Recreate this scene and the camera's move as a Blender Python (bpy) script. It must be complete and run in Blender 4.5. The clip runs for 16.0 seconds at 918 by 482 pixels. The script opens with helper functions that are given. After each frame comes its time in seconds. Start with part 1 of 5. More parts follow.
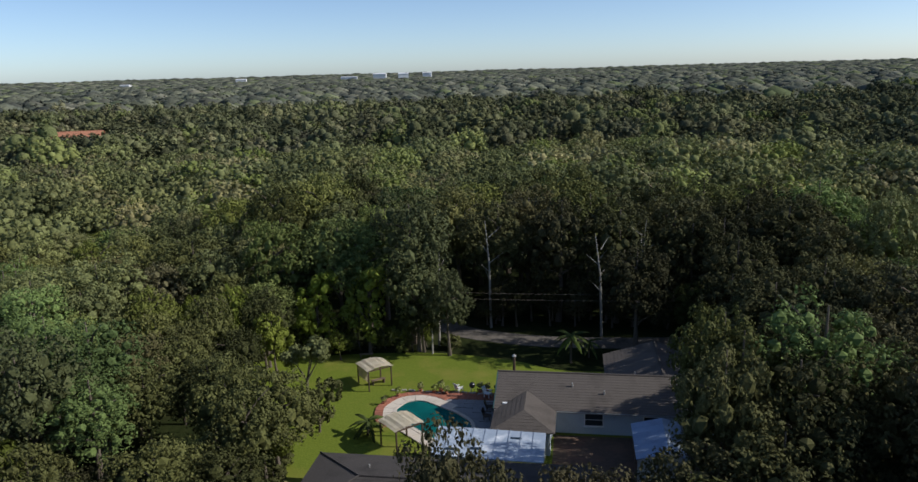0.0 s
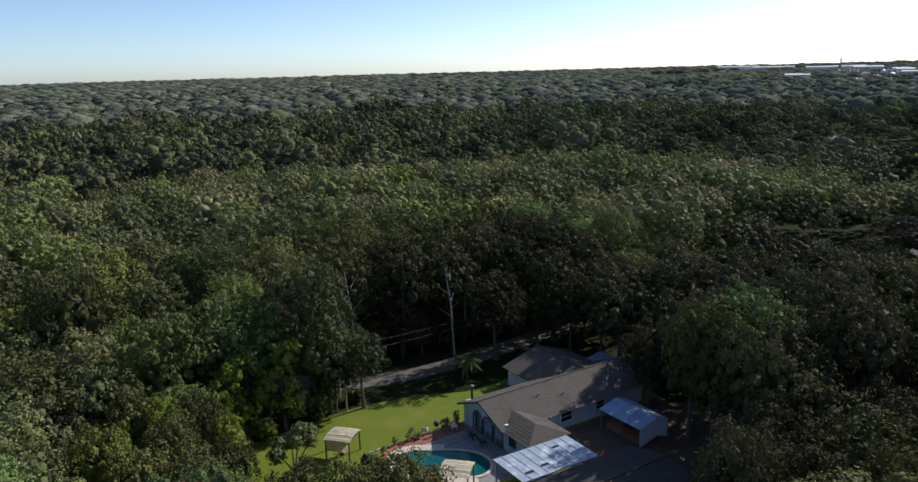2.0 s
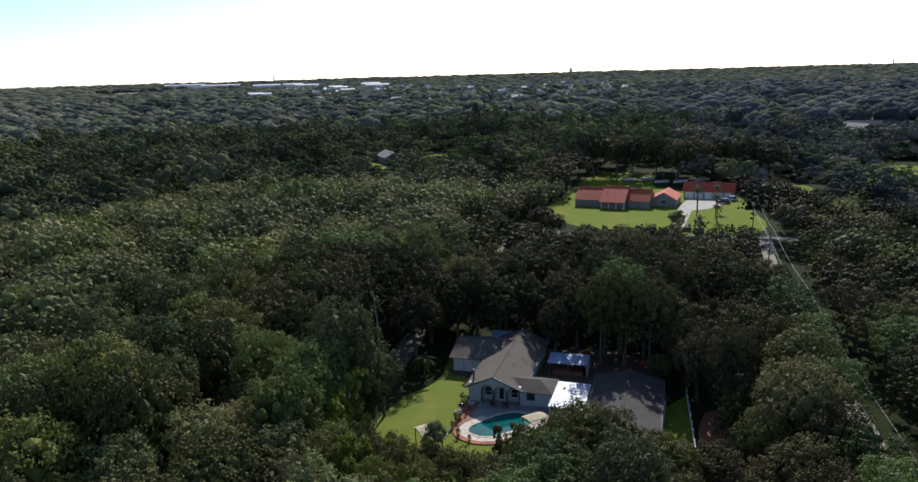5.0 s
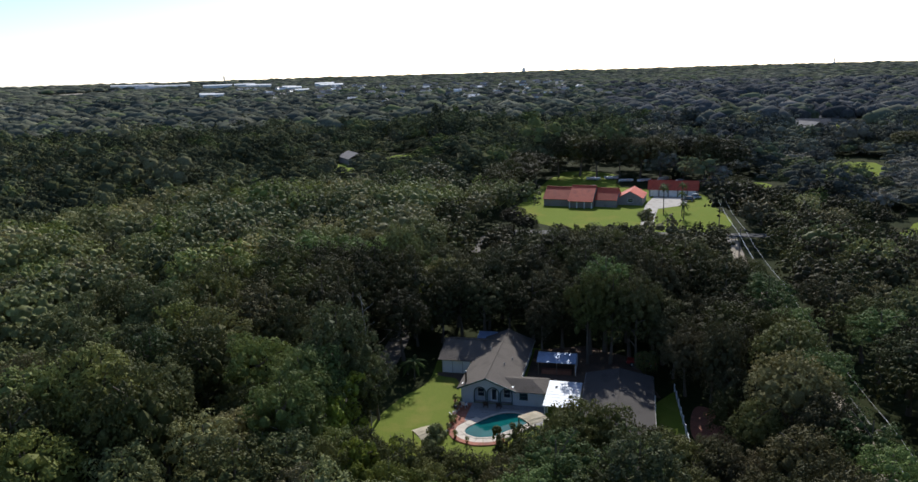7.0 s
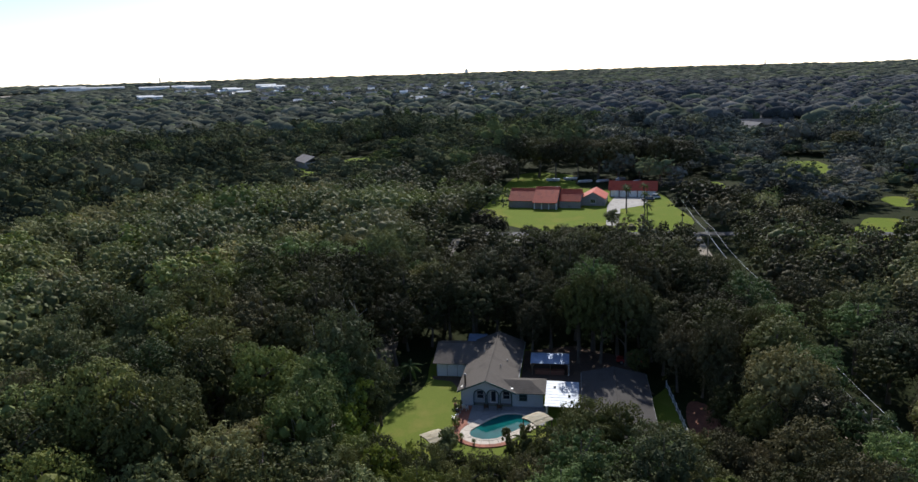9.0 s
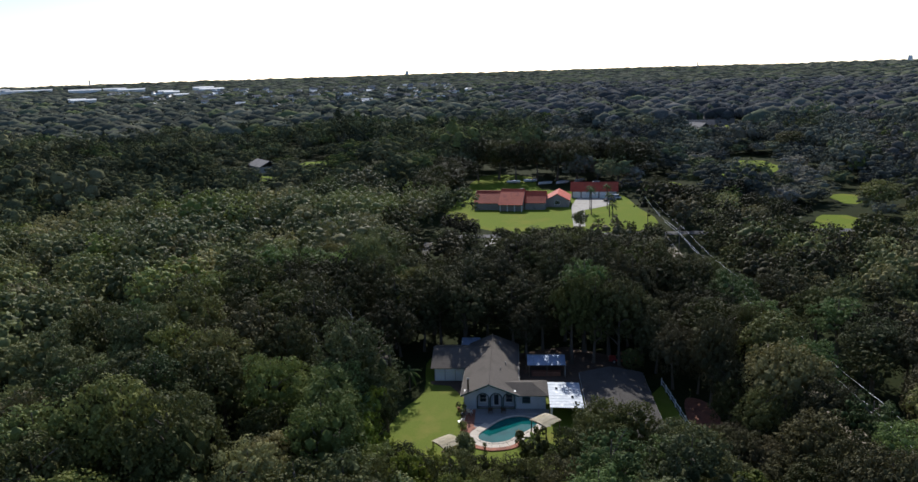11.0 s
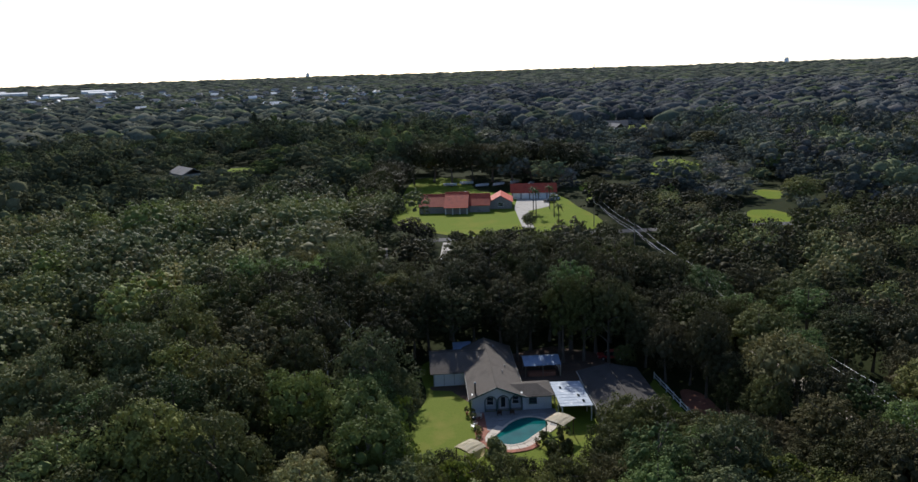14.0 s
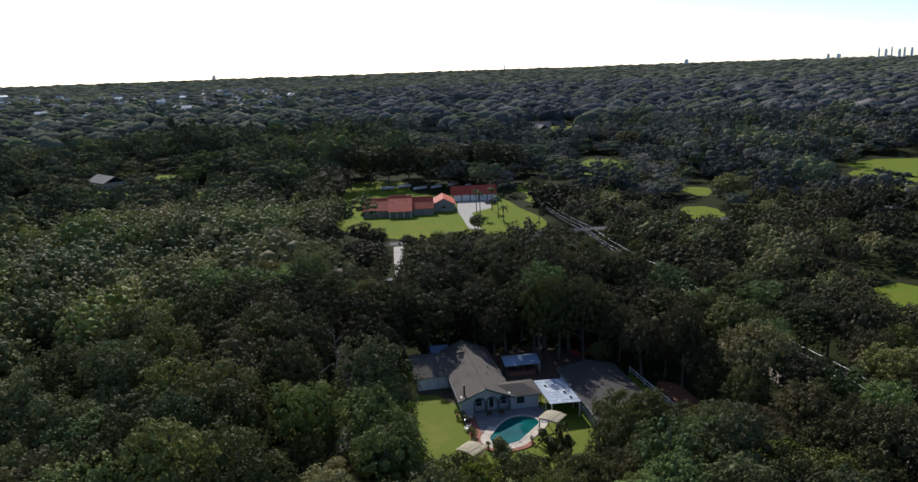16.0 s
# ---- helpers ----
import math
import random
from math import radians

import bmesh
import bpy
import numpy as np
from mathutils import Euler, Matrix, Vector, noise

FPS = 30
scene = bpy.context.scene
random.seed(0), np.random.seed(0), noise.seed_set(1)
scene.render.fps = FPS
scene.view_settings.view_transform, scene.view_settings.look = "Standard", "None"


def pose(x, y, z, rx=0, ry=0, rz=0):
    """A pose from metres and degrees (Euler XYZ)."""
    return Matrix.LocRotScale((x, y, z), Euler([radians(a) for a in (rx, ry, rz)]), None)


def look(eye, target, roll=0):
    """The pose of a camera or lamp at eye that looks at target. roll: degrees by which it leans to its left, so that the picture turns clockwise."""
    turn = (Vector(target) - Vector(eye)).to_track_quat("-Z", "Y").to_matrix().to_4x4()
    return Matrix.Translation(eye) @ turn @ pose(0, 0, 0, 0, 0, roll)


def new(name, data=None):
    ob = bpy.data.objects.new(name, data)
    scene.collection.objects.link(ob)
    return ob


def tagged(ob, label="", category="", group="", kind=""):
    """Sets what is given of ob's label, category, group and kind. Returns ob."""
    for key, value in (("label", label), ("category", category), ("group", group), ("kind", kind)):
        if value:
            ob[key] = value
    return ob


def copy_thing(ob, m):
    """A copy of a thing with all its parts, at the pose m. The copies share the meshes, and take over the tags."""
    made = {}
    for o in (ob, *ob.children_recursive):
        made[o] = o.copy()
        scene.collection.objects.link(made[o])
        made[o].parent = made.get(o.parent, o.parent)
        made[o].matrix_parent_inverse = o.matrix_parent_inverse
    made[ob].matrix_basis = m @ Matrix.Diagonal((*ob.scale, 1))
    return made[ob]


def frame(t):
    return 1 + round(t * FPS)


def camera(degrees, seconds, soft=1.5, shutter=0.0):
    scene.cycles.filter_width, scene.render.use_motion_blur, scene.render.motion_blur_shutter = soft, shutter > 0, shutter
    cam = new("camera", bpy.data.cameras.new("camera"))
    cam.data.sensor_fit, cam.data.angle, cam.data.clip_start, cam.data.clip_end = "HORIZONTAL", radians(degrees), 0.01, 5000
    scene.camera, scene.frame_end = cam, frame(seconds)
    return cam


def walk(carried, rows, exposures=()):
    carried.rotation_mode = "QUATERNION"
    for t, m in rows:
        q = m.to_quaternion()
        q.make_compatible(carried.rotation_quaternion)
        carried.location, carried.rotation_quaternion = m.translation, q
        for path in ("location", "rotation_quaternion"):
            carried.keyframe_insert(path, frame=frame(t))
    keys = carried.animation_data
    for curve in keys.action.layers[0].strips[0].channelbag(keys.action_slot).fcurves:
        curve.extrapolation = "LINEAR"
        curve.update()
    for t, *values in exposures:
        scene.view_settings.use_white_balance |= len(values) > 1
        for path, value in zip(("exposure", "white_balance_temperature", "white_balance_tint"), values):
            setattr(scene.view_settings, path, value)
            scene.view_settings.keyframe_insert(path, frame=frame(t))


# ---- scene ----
cam = camera(63.24, 16.0)
# seconds, x, y, z, yaw, pitch, roll of the drone's camera
ROWS = [
    (0.0, 0.00, -0.00, 30.29, -0.31, -12.93, 1.57),
    (0.4, -1.29, -0.21, 30.39, -1.52, -12.93, 1.51),
    (0.8, -3.07, -0.56, 30.60, -3.03, -12.93, 1.46),
    (0.9, -4.07, -0.60, 30.69, -4.82, -12.90, 1.50),
    (1.0, -7.90, -0.60, 31.13, -7.70, -12.90, 1.50),
    (1.1, -11.74, -0.60, 31.57, -11.03, -12.90, 1.50),
    (1.2, -15.39, 0.50, 32.09, -14.32, -12.90, 1.50),
    (1.3, -19.03, 1.68, 32.61, -17.63, -12.90, 1.50),
    (1.4, -22.66, 2.86, 33.14, -20.90, -12.90, 1.50),
    (1.5, -26.30, 4.03, 33.66, -24.24, -12.90, 1.50),
    (1.6, -29.94, 5.21, 34.18, -27.74, -12.90, 1.50),
    (1.7, -33.58, 6.39, 34.71, -31.27, -12.90, 1.50),
    (1.8, -37.20, 7.61, 35.23, -34.77, -12.90, 1.50),
    (1.9, -40.50, 9.53, 35.78, -38.26, -12.90, 1.50),
    (2.0, -43.81, 11.44, 36.33, -41.66, -12.90, 1.50),
    (2.1, -47.12, 13.35, 36.87, -44.83, -12.90, 1.50),
    (2.2, -50.43, 15.27, 37.42, -48.87, -12.90, 1.50),
    (2.3, -53.74, 17.18, 37.97, -53.69, -12.90, 1.50),
    (2.4, -57.04, 19.09, 38.51, -57.05, -12.90, 1.50),
    (2.5, -60.32, 21.05, 39.04, -59.15, -12.90, 1.50),
    (2.6, -63.33, 23.43, 39.45, -61.21, -12.90, 1.50),
    (2.7, -66.35, 25.81, 39.86, -63.22, -12.90, 1.50),
    (2.8, -69.36, 28.19, 40.27, -65.17, -12.90, 1.50),
    (2.9, -72.37, 30.57, 40.67, -67.19, -12.90, 1.50),
    (3.0, -75.38, 32.95, 41.08, -69.27, -12.90, 1.50),
    (3.1, -78.40, 35.32, 41.49, -71.16, -12.90, 1.50),
    (3.2, -81.41, 37.70, 41.90, -72.86, -12.90, 1.50),
    (3.3, -84.42, 40.08, 42.31, -74.38, -12.90, 1.50),
    (3.4, -86.60, 41.80, 42.60, -76.04, -12.90, 1.50),
    (3.5, -88.30, 44.70, 43.10, -78.38, -12.88, 1.65),
    (3.7, -88.95, 46.20, 43.35, -78.60, -12.87, 1.63),
    (4.0, -89.07, 48.34, 43.46, -79.58, -12.83, 1.61),
    (6.5, -89.38, 56.68, 43.85, -84.91, -12.91, 1.64),
    (7.0, -89.86, 58.42, 44.14, -85.99, -12.92, 1.66),
    (7.5, -90.32, 60.17, 44.37, -87.08, -12.94, 1.67),
    (8.0, -90.56, 61.96, 44.56, -88.17, -12.94, 1.68),
    (8.5, -90.79, 63.75, 44.79, -89.27, -12.94, 1.69),
    (9.0, -90.95, 65.55, 45.03, -90.38, -12.96, 1.69),
    (9.5, -91.03, 67.48, 45.23, -91.54, -12.96, 1.70),
    (12.0, -90.76, 77.88, 46.23, -97.08, -12.99, 1.73),
    (12.5, -90.56, 80.21, 46.40, -98.23, -13.00, 1.72),
    (13.0, -90.19, 82.47, 46.61, -99.70, -13.03, 1.74),
    (13.5, -89.82, 84.67, 46.81, -101.05, -13.05, 1.78),
    (14.0, -89.54, 86.92, 46.99, -102.41, -13.07, 1.84),
    (14.5, -89.13, 89.17, 47.23, -103.85, -13.08, 1.89),
    (15.0, -88.68, 91.65, 47.45, -105.62, -13.11, 1.93),
    (15.5, -88.18, 94.15, 47.67, -107.48, -13.13, 1.95),
    (16.0, -87.77, 96.54, 47.90, -109.12, -13.16, 1.95),
]
walk(cam, [(t, pose(x, y, z, 90 + pitch, roll, yaw)) for t, x, y, z, yaw, pitch, roll in ROWS],
     [(0.0, -0.08, 6250, 10), (1.4, -0.08, 6250, 10), (2.5, 0.18, 6250, 10), (9.5, 0.16, 6250, 10), (16.0, 0.04, 6250, 10)])

# ---------------------------------------------------------------- light
SUN_AZ, SUN_EL = 95.0, 33.0            # degrees clockwise from +y, and above the horizon
world = bpy.data.worlds.new("World")
scene.world = world
world.use_nodes = True
wn = world.node_tree
sky = wn.nodes.new("ShaderNodeTexSky")
sky.sky_type, sky.sun_disc = "NISHITA", False
sky.sun_elevation, sky.sun_rotation = radians(SUN_EL), radians(SUN_AZ)
sky.altitude, sky.air_density, sky.dust_density, sky.ozone_density = 50, 0.6, 0.5, 2.0
wn.nodes["Background"].inputs[1].default_value = 0.145
wn.links.new(sky.outputs[0], wn.nodes["Background"].inputs[0])
sun = new("sun", bpy.data.lights.new("sun", "SUN"))
sun.data.energy, sun.data.angle, sun.data.color = 4.5, radians(0.6), (1.0, 0.95, 0.88)
to_sun = Vector((math.sin(radians(SUN_AZ)) * math.cos(radians(SUN_EL)), math.cos(radians(SUN_AZ)) * math.cos(radians(SUN_EL)), math.sin(radians(SUN_EL))))
sun.matrix_world = look(to_sun * 200, (0, 0, 0))

# ---------------------------------------------------------------- materials


def nodes_of(name):
    m = bpy.data.materials.new(name)
    m.use_nodes = True
    nt = m.node_tree
    return m, nt, nt.nodes["Principled BSDF"]


def put(nt, socket, value):
    if isinstance(value, bpy.types.NodeSocket):
        nt.links.new(value, socket)
    else:
        socket.default_value = value


def noise_tex(nt, vec, scale, detail=3.0, rough=0.6):
    n = nt.nodes.new("ShaderNodeTexNoise")
    n.inputs["Scale"].default_value, n.inputs["Detail"].default_value, n.inputs["Roughness"].default_value = scale, detail, rough
    nt.links.new(vec, n.inputs["Vector"])
    return n.outputs["Fac"]


def ramp(nt, fac, lo, hi):
    r = nt.nodes.new("ShaderNodeMapRange")
    r.inputs["From Min"].default_value, r.inputs["From Max"].default_value = lo, hi
    nt.links.new(fac, r.inputs["Value"])
    return r.outputs["Result"]


def mix(nt, fac, a, b, blend="MIX"):
    n = nt.nodes.new("ShaderNodeMix")
    n.data_type, n.blend_type = "RGBA", blend
    put(nt, n.inputs[0], fac)
    put(nt, n.inputs[6], (*a, 1) if isinstance(a, tuple) else a)
    put(nt, n.inputs[7], (*b, 1) if isinstance(b, tuple) else b)
    return n.outputs[2]


def surface(name, a, b, c=None, fine=8.0, coarse=0.6, rough=0.8, bump=0.3, metal=0.0, pieces=0.0, spec=0.3):
    """A surface of two colours in fine grain, with broad stains of a third, and a relief."""
    m, nt, p = nodes_of(name)
    geo = nt.nodes.new("ShaderNodeNewGeometry")
    f1 = noise_tex(nt, geo.outputs["Position"], fine)
    f2 = noise_tex(nt, geo.outputs["Position"], coarse, 4.0)
    col = mix(nt, ramp(nt, f1, 0.3, 0.7), a, b)
    col = mix(nt, ramp(nt, f2, 0.5, 0.72), col, c or tuple(0.75 * v for v in a))
    if pieces:
        info = nt.nodes.new("ShaderNodeObjectInfo")
        dark = mix(nt, info.outputs["Random"], tuple([1 - pieces] * 3), (1.0, 1.0, 1.0))
        col = mix(nt, 1.0, col, dark, "MULTIPLY")
    put(nt, p.inputs["Base Color"], col)
    p.inputs["Roughness"].default_value, p.inputs["Metallic"].default_value = rough, metal
    p.inputs["Specular IOR Level"].default_value = spec
    if bump:
        bp = nt.nodes.new("ShaderNodeBump")
        bp.inputs["Strength"].default_value, bp.inputs["Distance"].default_value = bump, 0.05
        nt.links.new(f1, bp.inputs["Height"])
        nt.links.new(bp.outputs[0], p.inputs["Normal"])
    return m


def foliage(name, dark, light, odd, fine=1.2, through_leaf=0.16, bump=0.0, gloss=0.05):
    """Leaves: each clump its own tone, each tree its own hue, some light passing through."""
    m, nt, p = nodes_of(name)
    geo = nt.nodes.new("ShaderNodeNewGeometry")
    info = nt.nodes.new("ShaderNodeObjectInfo")
    flat = nt.nodes.new("ShaderNodeVectorMath")
    flat.operation = "MULTIPLY"
    flat.inputs[1].default_value = (1, 1, 0.0)
    nt.links.new(geo.outputs["Position"], flat.inputs[0])
    own = nt.nodes.new("ShaderNodeAttribute")
    own.attribute_name = "tree"

    def number(op, a, b):
        n = nt.nodes.new("ShaderNodeMath")
        n.operation = op
        put(nt, n.inputs[0], a)
        put(nt, n.inputs[1], b)
        return n.outputs[0]

    tree = number("FRACT", number("ADD", own.outputs["Fac"], info.outputs["Random"]), 0.0)
    shade = number("FRACT", number("MULTIPLY", tree, 7.31), 0.0)
    f1 = noise_tex(nt, geo.outputs["Position"], fine, 4.0, 0.7)
    half = nt.nodes.new("ShaderNodeMath")
    half.operation = "MULTIPLY_ADD"
    nt.links.new(geo.outputs["Random Per Island"], half.inputs[0])
    half.inputs[1].default_value = 0.2
    nt.links.new(ramp(nt, f1, 0.25, 0.85), half.inputs[2])
    col = mix(nt, half.outputs[0], dark, light)
    col = mix(nt, ramp(nt, tree, 0.72, 0.96), col, odd)
    col = mix(nt, ramp(nt, tree, 0.16, 0.02), col, tuple(min(1.0, q * v) for q, v in zip((1.02, 1.12, 0.72), light)))
    tone = mix(nt, shade, (0.55, 0.56, 0.60), (1.42, 1.40, 1.34))
    col = mix(nt, 1.0, col, tone, "MULTIPLY")
    stand = noise_tex(nt, flat.outputs[0], 0.028, 3.0)
    col = mix(nt, 1.0, col, mix(nt, ramp(nt, stand, 0.36, 0.66), (0.66, 0.70, 0.74), (1.22, 1.20, 1.05)), "MULTIPLY")
    put(nt, p.inputs["Base Color"], col)
    p.inputs["Roughness"].default_value, p.inputs["Specular IOR Level"].default_value = 0.6, gloss
    if bump:
        bp = nt.nodes.new("ShaderNodeBump")
        bp.inputs["Strength"].default_value, bp.inputs["Distance"].default_value = bump, 0.5
        nt.links.new(f1, bp.inputs["Height"])
        nt.links.new(bp.outputs[0], p.inputs["Normal"])
    if through_leaf:
        tr = nt.nodes.new("ShaderNodeBsdfTranslucent")
        put(nt, tr.inputs["Color"], col)
        ms = nt.nodes.new("ShaderNodeMixShader")
        ms.inputs[0].default_value = through_leaf
        nt.links.new(p.outputs[0], ms.inputs[1])
        nt.links.new(tr.outputs[0], ms.inputs[2])
        nt.links.new(ms.outputs[0], nt.nodes["Material Output"].inputs["Surface"])
    return m


M_LEAF = foliage("leaf_oak", (0.058, 0.062, 0.023), (0.186, 0.188, 0.068), (0.193, 0.168, 0.073))
M_LEAF_TALL = foliage("leaf_tall", (0.076, 0.085, 0.035), (0.237, 0.250, 0.106), (0.262, 0.234, 0.118))
M_PINE = foliage("leaf_pine", (0.057, 0.084, 0.029), (0.171, 0.225, 0.077), (0.161, 0.217, 0.072))
M_BRIGHT = foliage("leaf_bright", (0.10, 0.122, 0.020), (0.27, 0.305, 0.06), (0.25, 0.28, 0.055), through_leaf=0.3)
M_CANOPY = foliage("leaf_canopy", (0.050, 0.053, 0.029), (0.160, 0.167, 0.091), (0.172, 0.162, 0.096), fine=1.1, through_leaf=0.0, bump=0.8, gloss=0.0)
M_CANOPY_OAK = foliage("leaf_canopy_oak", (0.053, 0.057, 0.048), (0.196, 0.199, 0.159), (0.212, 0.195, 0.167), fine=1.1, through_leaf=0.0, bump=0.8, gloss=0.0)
# Far leaves: distance haze is mixed into the base colours as grey and blue.
M_FAR_OAK_HAZED = foliage("leaf_far_oak_hazed", (0.046, 0.050, 0.054), (0.149, 0.150, 0.149), (0.153, 0.146, 0.149), fine=0.5, through_leaf=0.0, bump=0.5, gloss=0.0)
M_FAR_HAZED = foliage("leaf_far_hazed", (0.055, 0.059, 0.048), (0.164, 0.171, 0.133), (0.168, 0.165, 0.133), fine=0.5, through_leaf=0.0, bump=0.5, gloss=0.0)
# Darker leaves: the backlit shade of the east and north wood put into colour.
M_SHADE_LEAF = foliage("leaf_shaded", (0.031, 0.032, 0.016), (0.103, 0.102, 0.045), (0.108, 0.096, 0.049), through_leaf=0.12, gloss=0.03)
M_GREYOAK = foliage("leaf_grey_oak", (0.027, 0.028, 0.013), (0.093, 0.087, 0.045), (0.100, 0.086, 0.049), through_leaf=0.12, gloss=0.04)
M_PALM = foliage("leaf_palm", (0.05, 0.07, 0.02), (0.13, 0.16, 0.05), (0.14, 0.15, 0.05))
M_BARK = surface("bark", (0.16, 0.13, 0.10), (0.10, 0.08, 0.06), fine=9, rough=0.9, bump=0.6)
M_DEAD = surface("grey_branch", (0.34, 0.32, 0.28), (0.24, 0.22, 0.19), fine=9, rough=0.9)
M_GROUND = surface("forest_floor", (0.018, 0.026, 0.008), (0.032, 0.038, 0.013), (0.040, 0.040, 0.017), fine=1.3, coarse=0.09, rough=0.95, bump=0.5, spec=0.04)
M_LAWN = surface("lawn", (0.116, 0.152, 0.018), (0.162, 0.202, 0.026), (0.200, 0.200, 0.038), fine=5.0, coarse=0.22, rough=0.9, bump=0.5, spec=0.1)
M_LAWN2 = surface("sunlit_lawn", (0.120, 0.168, 0.018), (0.165, 0.212, 0.024), (0.200, 0.204, 0.030), fine=3.0, coarse=0.12, rough=0.95, bump=0.4, spec=0.05)
M_SAND = surface("sandy_track", (0.26, 0.22, 0.17), (0.36, 0.31, 0.24), (0.15, 0.14, 0.09), fine=3.0, coarse=0.4, rough=0.95)
# Earth and track: the shade lying on them is darkened into the base colours.
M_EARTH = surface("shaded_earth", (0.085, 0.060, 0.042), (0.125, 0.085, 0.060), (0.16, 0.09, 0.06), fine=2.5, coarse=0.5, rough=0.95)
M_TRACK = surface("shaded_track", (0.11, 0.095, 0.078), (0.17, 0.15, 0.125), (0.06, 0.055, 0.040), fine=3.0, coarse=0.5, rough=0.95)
M_ASPHALT = surface("worn_asphalt", (0.06, 0.06, 0.06), (0.10, 0.097, 0.094), (0.12, 0.115, 0.105), fine=10, coarse=0.3, rough=0.9)
M_CONCRETE = surface("concrete", (0.37, 0.34, 0.30), (0.45, 0.42, 0.375), (0.28, 0.26, 0.23), fine=6, coarse=0.5, rough=0.85, pieces=0.12)
M_DECK = surface("pool_deck", (0.60, 0.52, 0.42), (0.68, 0.60, 0.50), (0.50, 0.44, 0.36), fine=8, coarse=0.8, rough=0.8, pieces=0.10)
M_PATIO = surface("patio_slab", (0.27, 0.26, 0.26), (0.33, 0.32, 0.31), (0.22, 0.21, 0.21), fine=8, coarse=0.8, rough=0.8, pieces=0.12)
M_BRICK = surface("red_brick", (0.36, 0.13, 0.08), (0.44, 0.18, 0.11), (0.26, 0.10, 0.07), fine=12, coarse=1.2, rough=0.85, pieces=0.3)
M_SHINGLE = surface("brown_grey_shingle", (0.096, 0.082, 0.070), (0.136, 0.116, 0.099), (0.080, 0.068, 0.058), fine=14, coarse=0.5, rough=0.92, bump=0.4, pieces=0.22)
M_SHINGLE2 = surface("outbuilding_shingle", (0.062, 0.055, 0.050), (0.090, 0.080, 0.072), (0.052, 0.046, 0.042), fine=14, coarse=0.5, rough=0.92, bump=0.4, pieces=0.2)
M_WALL = surface("pale_blue_stucco", (0.52, 0.58, 0.62), (0.58, 0.64, 0.68), (0.46, 0.51, 0.54), fine=20, coarse=0.7, rough=0.85, bump=0.2)
M_WALL2 = surface("grey_block_wall", (0.42, 0.41, 0.39), (0.48, 0.47, 0.44), fine=14, coarse=0.7, rough=0.9)
M_TRIM = surface("dark_teal_trim", (0.030, 0.085, 0.085), (0.045, 0.11, 0.11), fine=10, rough=0.5, bump=0.05)
M_WHITE = surface("white_paint", (0.76, 0.76, 0.74), (0.82, 0.82, 0.80), (0.66, 0.66, 0.63), fine=6, coarse=0.8, rough=0.5, bump=0.05)
M_FASCIA = surface("grey_fascia", (0.30, 0.30, 0.29), (0.36, 0.36, 0.34), fine=8, rough=0.6, bump=0.05)
M_METAL = surface("white_metal_roof", (0.27, 0.33, 0.41), (0.38, 0.44, 0.52), (0.72, 0.75, 0.78), fine=1.2, coarse=0.8, rough=0.5, bump=0.1, metal=0.0, pieces=0.03, spec=0.3)
M_BLUEROOF = surface("blue_grey_metal_roof", (0.24, 0.32, 0.46), (0.30, 0.38, 0.52), (0.22, 0.28, 0.40), fine=2.0, coarse=0.9, rough=0.38, bump=0.1, metal=0.3, pieces=0.08)
M_CANVAS = surface("beige_canvas", (0.74, 0.66, 0.50), (0.80, 0.72, 0.57), (0.66, 0.58, 0.44), fine=5, coarse=1.0, rough=0.9, bump=0.2)
M_BROWNMETAL = surface("brown_metal_post", (0.075, 0.05, 0.035), (0.10, 0.07, 0.05), fine=8, rough=0.5, bump=0.05)
M_WOOD = surface("weathered_wood", (0.17, 0.12, 0.08), (0.25, 0.19, 0.13), fine=7, rough=0.85, pieces=0.2)
M_REDWOOD = surface("reddish_wood", (0.26, 0.11, 0.07), (0.34, 0.16, 0.10), fine=7, rough=0.8, pieces=0.2)
M_TILE = surface("red_clay_tile", (0.55, 0.085, 0.045), (0.64, 0.125, 0.065), (0.44, 0.07, 0.045), fine=6, coarse=0.5, rough=0.75, pieces=0.25)
M_TANWALL = surface("grey_tan_stucco", (0.27, 0.245, 0.23), (0.33, 0.30, 0.28), fine=8, coarse=0.6, rough=0.9)
M_FARROOF = surface("far_grey_roof", (0.22, 0.20, 0.19), (0.30, 0.28, 0.26), fine=2, coarse=0.3, rough=0.9, pieces=0.5)
M_FARWHITE = surface("far_white_roof", (0.66, 0.66, 0.65), (0.76, 0.76, 0.75), fine=0.5, coarse=0.05, rough=0.6, bump=0)
M_PLASTIC = surface("white_plastic", (0.74, 0.74, 0.72), (0.80, 0.80, 0.78), fine=6, rough=0.4, bump=0.02)
M_POT = surface("terracotta", (0.40, 0.17, 0.09), (0.48, 0.22, 0.13), fine=9, rough=0.8)
M_CARBLACK = surface("dark_car_paint", (0.02, 0.02, 0.022), (0.03, 0.03, 0.03), fine=2, rough=0.25, bump=0, spec=0.5)
M_CARWHITE = surface("white_car_paint", (0.72, 0.73, 0.74), (0.78, 0.79, 0.80), fine=2, rough=0.25, bump=0, spec=0.5)
M_CARRED = surface("red_car_paint", (0.36, 0.03, 0.025), (0.42, 0.04, 0.03), fine=2, rough=0.3, bump=0, spec=0.5)
